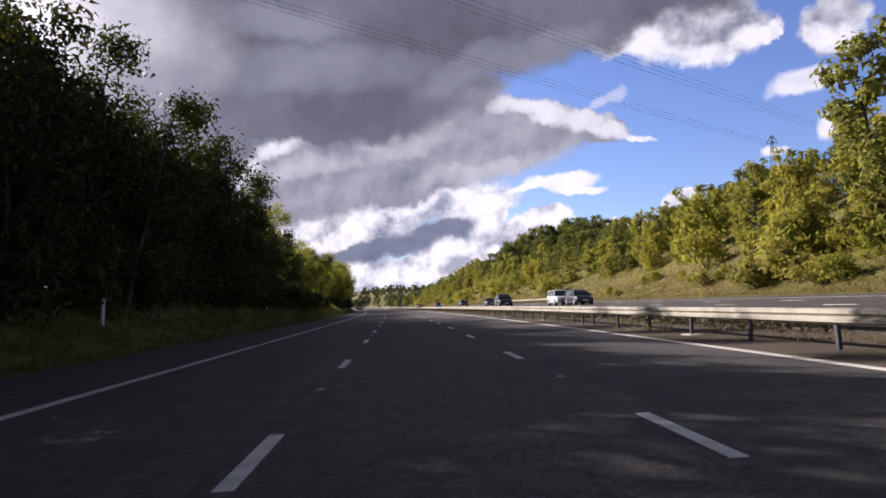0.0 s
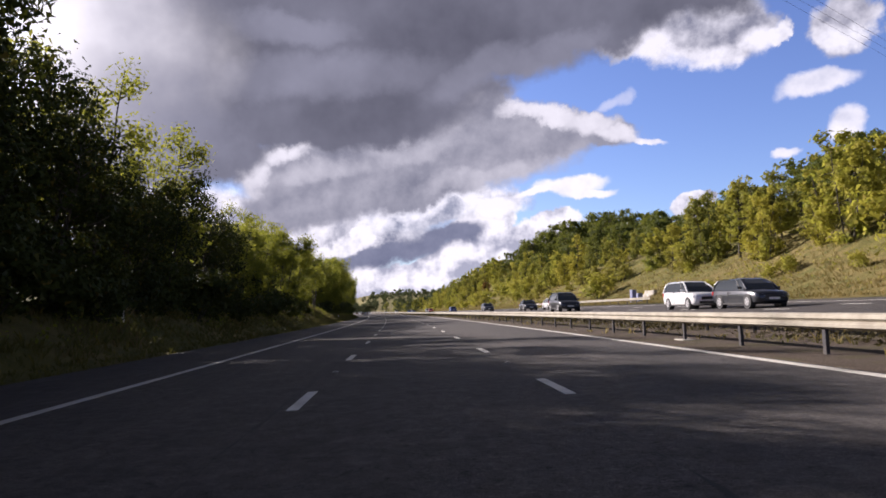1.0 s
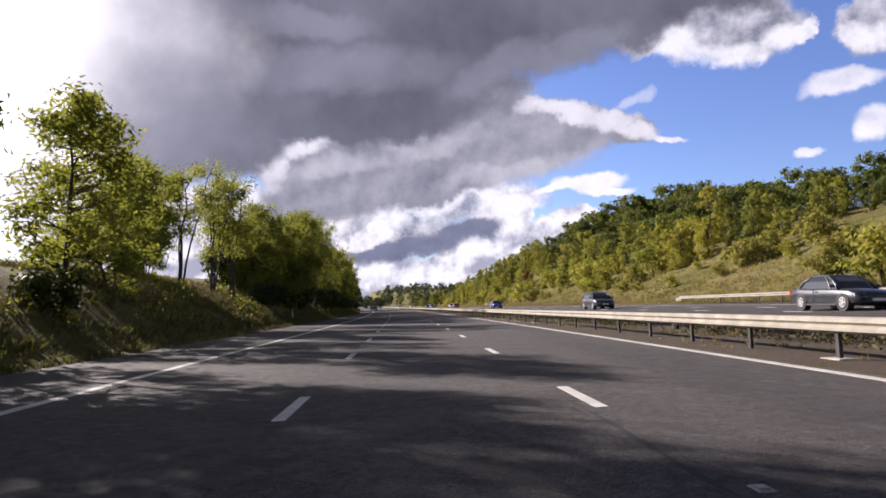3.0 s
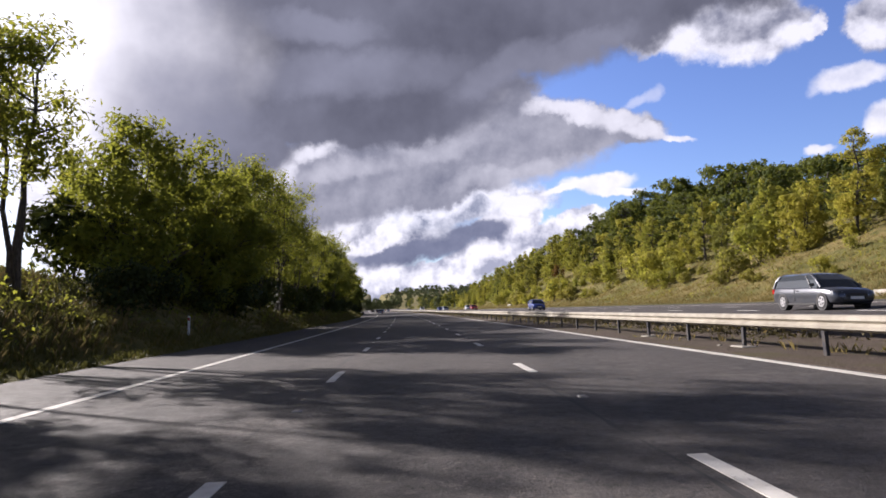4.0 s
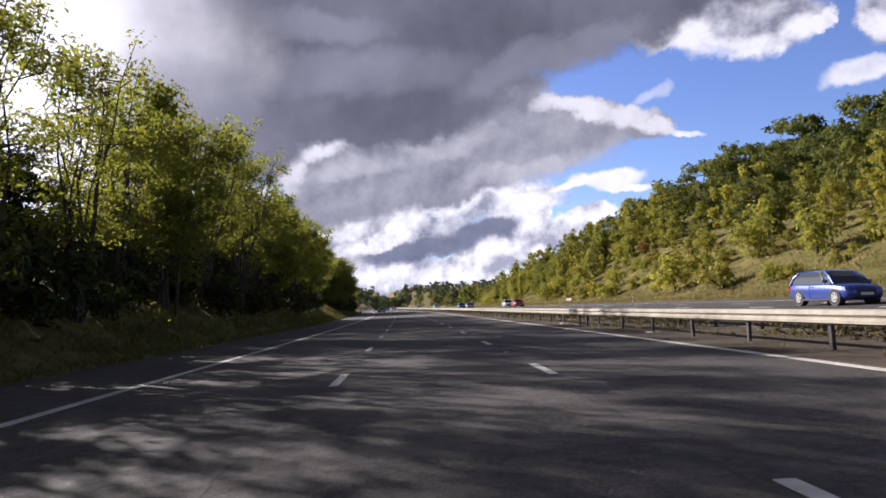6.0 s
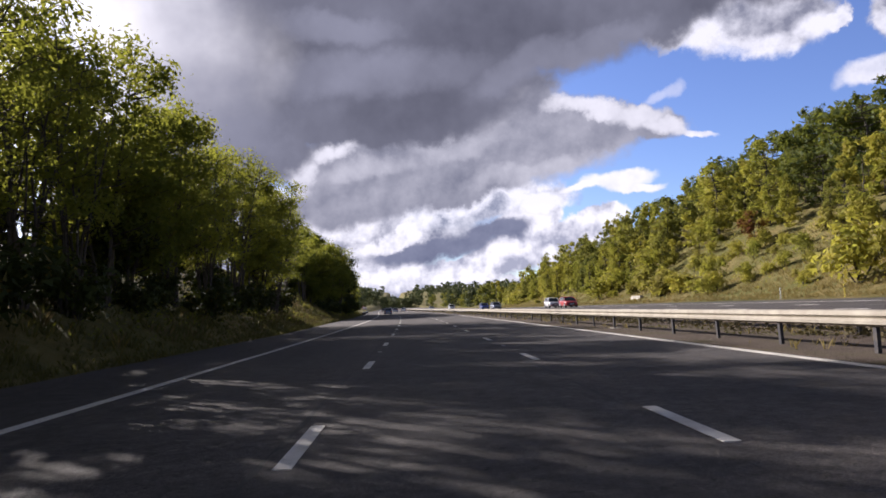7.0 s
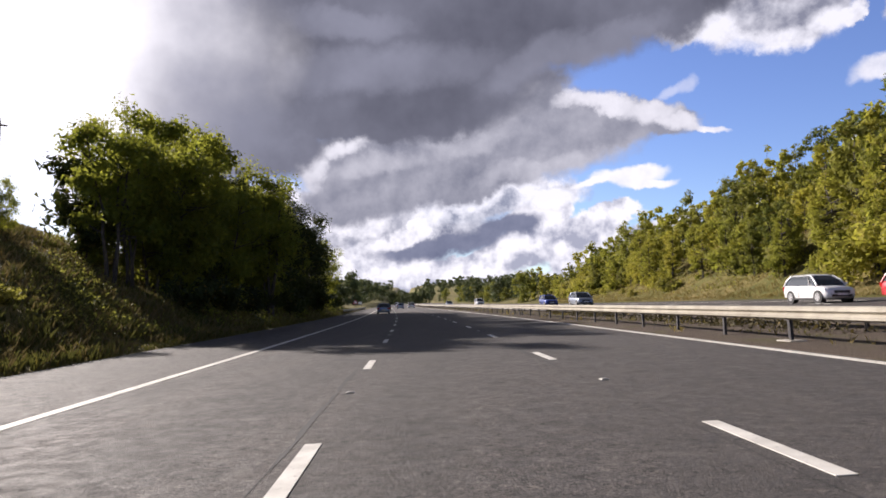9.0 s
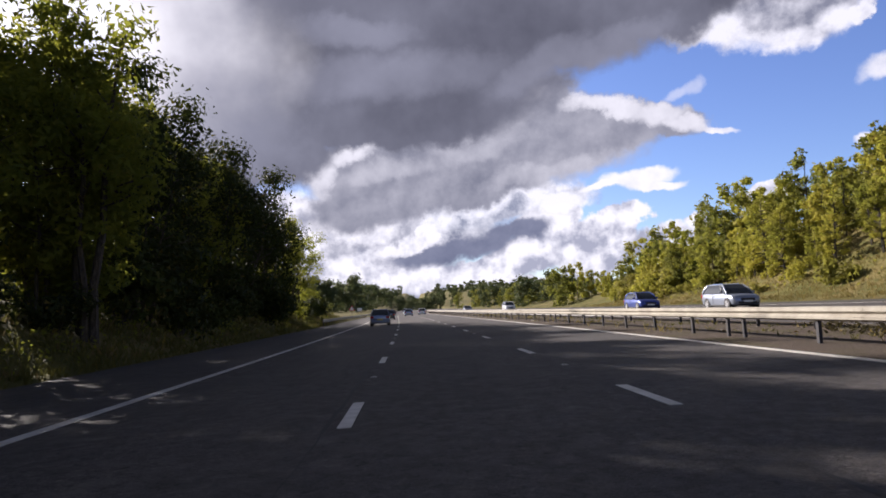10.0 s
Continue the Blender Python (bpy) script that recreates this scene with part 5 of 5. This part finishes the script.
for s, d in ((26.3, -11.6), (61.8, -12.2), (160.0, -10.6)):
    marker_post("thin white marker post in the near grass", s, d, 1.0, POST_WHITE, LAMP_RED)
for s in (64.0, 176.0):
    marker_post("thin yellow marker post on the far verge", s, 28.9, 1.1, POST_YELLOW, TRIM)
for s in (270.0, 278.0):
    marker_post("short pale marker post on the far verge", s, 29.0, 0.9, POST_WHITE if s > 272 else POST_YELLOW, TRIM)


def headwall(label, s, d, w, h):
    """A sloping concrete outfall with a stepped top and wing."""
    root = thing("headwall", label, "headwall", stand(s, d, 0, 0.3))
    sh = Shape()
    sh.loft([[(0.0, -w / 2, 0), (0.35, -w / 2, 0), (0.9, -w / 2, h * 0.8), (0.6, -w / 2, h * 0.8)], [(0.0, w * 0.2, 0), (0.35, w * 0.2, 0), (1.0, w * 0.2, h * 1.1), (0.7, w * 0.2, h * 1.1)], [(0.0, w / 2, 0), (0.35, w / 2, 0), (0.9, w / 2, h), (0.6, w / 2, h)]])
    part("slab", sh, CONCRETE, root)
    sh = Shape()
    sh.box(0.55, -w / 2, h * 0.78, 1.05, w / 2, h * 1.12, 0.04)
    part("coping", sh, CONCRETE, root)
    return root


headwall("pale concrete drain headwall in the far bank", 121.0, 33.0, 3.2, 1.1)
headwall("low pale concrete slab in the far bank", 141.0, 31.3, 2.8, 0.7)
headwall("small concrete slab in the far verge", 171.0, 30.2, 1.6, 0.7)
headwall("broken pale concrete slab in the far bank", 320.0, 31.4, 3.6, 0.9)


def cabinet(s, d, w, h):
    root = thing("roadside_cabinet", "blue-grey roadside equipment cabinet on the verge", "cabinet", stand(s, d, 0, 0.1), "roadside cabinets")
    part("body", Shape().box(-0.3, -w / 2, 0, 0.3, w / 2, h, 0.03), CABINET, root)
    part("plinth", Shape().box(-0.36, -w / 2 - 0.06, -0.3, 0.36, w / 2 + 0.06, 0.08, 0.02), CONCRETE, root)
    d_ = part("door", Shape().box(-0.32, -w / 2 + 0.05, 0.12, -0.295, w / 2 - 0.05, h - 0.08, 0.01), CABINET, root)
    part("handle", Shape().box(-0.345, w / 2 - 0.16, h * 0.5, -0.315, w / 2 - 0.13, h * 0.5 + 0.15, 0.005), TRIM, d_)
    return root


cabinet(120.0, 31.0, 0.9, 1.8)
cabinet(117.8, 31.0, 0.7, 1.3)


def sag(a, b, drop, n=24):
    a, b = Vector(a), Vector(b)
    return [a.lerp(b, i / n) - Vector((0, 0, drop * 4 * (i / n) * (1 - i / n))) for i in range(n + 1)]


def pylon(m, tall, arms, slim=1.0):
    root = thing("pylon", "grey steel lattice pylon standing on the hill", "pylon", m, "pylons")
    body = Shape()
    w0, w1 = 1.6 * slim + 0.2, 0.32 * slim
    corners = ((-1, -1), (1, -1), (1, 1), (-1, 1))
    levels = [tall * k / 9 for k in range(10)]
    wid = [w0 + (w1 - w0) * (k / 9) ** 0.7 for k in range(10)]
    for x, y in corners:
        body.tube([(x * w, y * w, z) for w, z in zip(wid, levels)], [0.11 * slim] * 10, 4)
    for k in range(9):
        for i in range(4):
            (x0, y0), (x1, y1) = corners[i], corners[(i + 1) % 4]
            body.tube([(x0 * wid[k], y0 * wid[k], levels[k]), (x1 * wid[k + 1], y1 * wid[k + 1], levels[k + 1])], [0.06 * slim, 0.06 * slim], 3)
            body.tube([(x1 * wid[k], y1 * wid[k], levels[k]), (x0 * wid[k + 1], y0 * wid[k + 1], levels[k + 1])], [0.06 * slim, 0.06 * slim], 3)
    part("tower", body, GREY_PYLON, root)
    for z in arms:
        for sx in (-1, 1):
            arm = Shape()
            for y in (-0.6, 0.6):
                arm.tube([(sx * 0.1, y * 0.2, z), (sx * 0.85, 0, z)], [0.06, 0.04], 4)
                arm.tube([(sx * 0.1, y * 0.2, z + 1.2), (sx * 0.85, 0, z)], [0.05, 0.04], 4)
            part("cross_arm", arm, GREY_PYLON, root)
            ins = Shape()
            ins.tube([(sx * 0.85, 0, z), (sx * 0.85, 0, z - 0.3)], [0.05, 0.05], 6)
            part("insulator", ins, CONCRETE, root)
    return root


for near, far in (((101.0, 59.6), (-32.0, -130.0)), ((93.0, 64.5), (-40.0, -125.0))):
    feet = [Vector(spot(s, d, 0, True)) for s, d in (near, far)]
    along = ((feet[1] - feet[0]) * Vector((1, 1, 0))).normalized()
    face = math.degrees(math.atan2(along.y, along.x)) + 90
    side = Vector((-along.y, along.x, 0))
    for p in feet:
        pylon(Matrix.Translation(p) @ pose(0, 0, 0, 0, 0, face), 27.3 - p.z, (26.2 - p.z,), 0.36)
    for sx in (-0.8, 0.0, 0.8):
        w = thing("power_line", "thin dark overhead power conductor", "power line", Matrix.Identity(4), "power lines")
        ends = [Vector((p.x, p.y, 25.9)) + side * sx for p in feet]
        part("conductor", Shape().tube(sag(ends[0], ends[1], 0.6), [0.012] * 25, 4), WIRE, w)


def pole_pair(m):
    root = thing("pole_pair", "two dark wooden power poles with crossarm", "power pole", m)
    for x in (-0.9, 0.9):
        part("pole", Shape().tube([(x, 0, -1), (x, 0, 7), (x, 0, 18.5)], [0.17, 0.15, 0.12], 10), WOOD_POLE, root)
        part("insulator", Shape().tube([(x, 0, 18.4), (x, 0, 18.9)], [0.06, 0.08], 8), CONCRETE, root)
    part("crossarm", Shape().box(-1.7, -0.08, 17.9, 1.7, 0.08, 18.1, 0.02), WOOD_POLE, root)
    part("brace", Shape().tube([(-0.9, 0, 13.0), (0.9, 0, 16.0)], [0.04, 0.04], 6), WOOD_POLE, root)
    return root


px, py, pz = spot(372.0, -50.0, 0, True)
pole_pair(pose(px, py, pz, 0, 0, 35))


def road_sign(s, d, kind):
    root = thing("road_sign", "white-backed triangular warning sign with red border" if kind == "tri" else "small plain white sign on two grey posts", "road sign", stand(s, d), "road signs")
    for x in ((0.0,) if kind == "tri" else (-0.35, 0.35)):
        part("post", Shape().tube([(x, 0.03, -0.4), (x, 0.03, 2.6)], [0.045, 0.045], 8), POST_STEEL, root)
    if kind == "tri":
        tri = [(-0.6, 1.7), (0.6, 1.7), (0.0, 2.75)]
        part("plate", Shape().loft([[(x, y, z) for x, z in tri] for y in (-0.03, 0.0)]), SIGN_RED, root)
        part("face", Shape().loft([[(x * 0.68, y, 2.05 + (z - 2.05) * 0.68) for x, z in tri] for y in (-0.036, -0.031)]), POST_WHITE, root)
    else:
        part("plate", Shape().box(-0.5, -0.03, 1.6, 0.5, 0.0, 2.3, 0.01), POST_WHITE, root)
    return root


road_sign(452.0, -10.6, "tri")
road_sign(474.0, -10.4, "board")

# litter and stones on the verge of the central strip
r = random.Random(4)
for i in range(26):
    s, d = r.uniform(10, 380), r.uniform(6.9, 7.4)
    k = r.uniform(0.03, 0.08)
    sh = Shape()
    sh.loft([[(math.cos(a) * k * q * r.uniform(0.7, 1.2), math.sin(a) * k * q * r.uniform(0.7, 1.2), z * k) for a in (0, 1.05, 2.1, 3.14, 4.2, 5.2)] for q, z in ((0.8, -0.3), (1.0, 0.25), (0.5, 0.7))])
    ob = tagged(new("stone", sh.mesh("stone", CONCRETE)), "small pale stone lying on the gravel strip", "stone", "stones by the barrier")
    ob.matrix_basis = stand(s, d, r.uniform(0, 360))
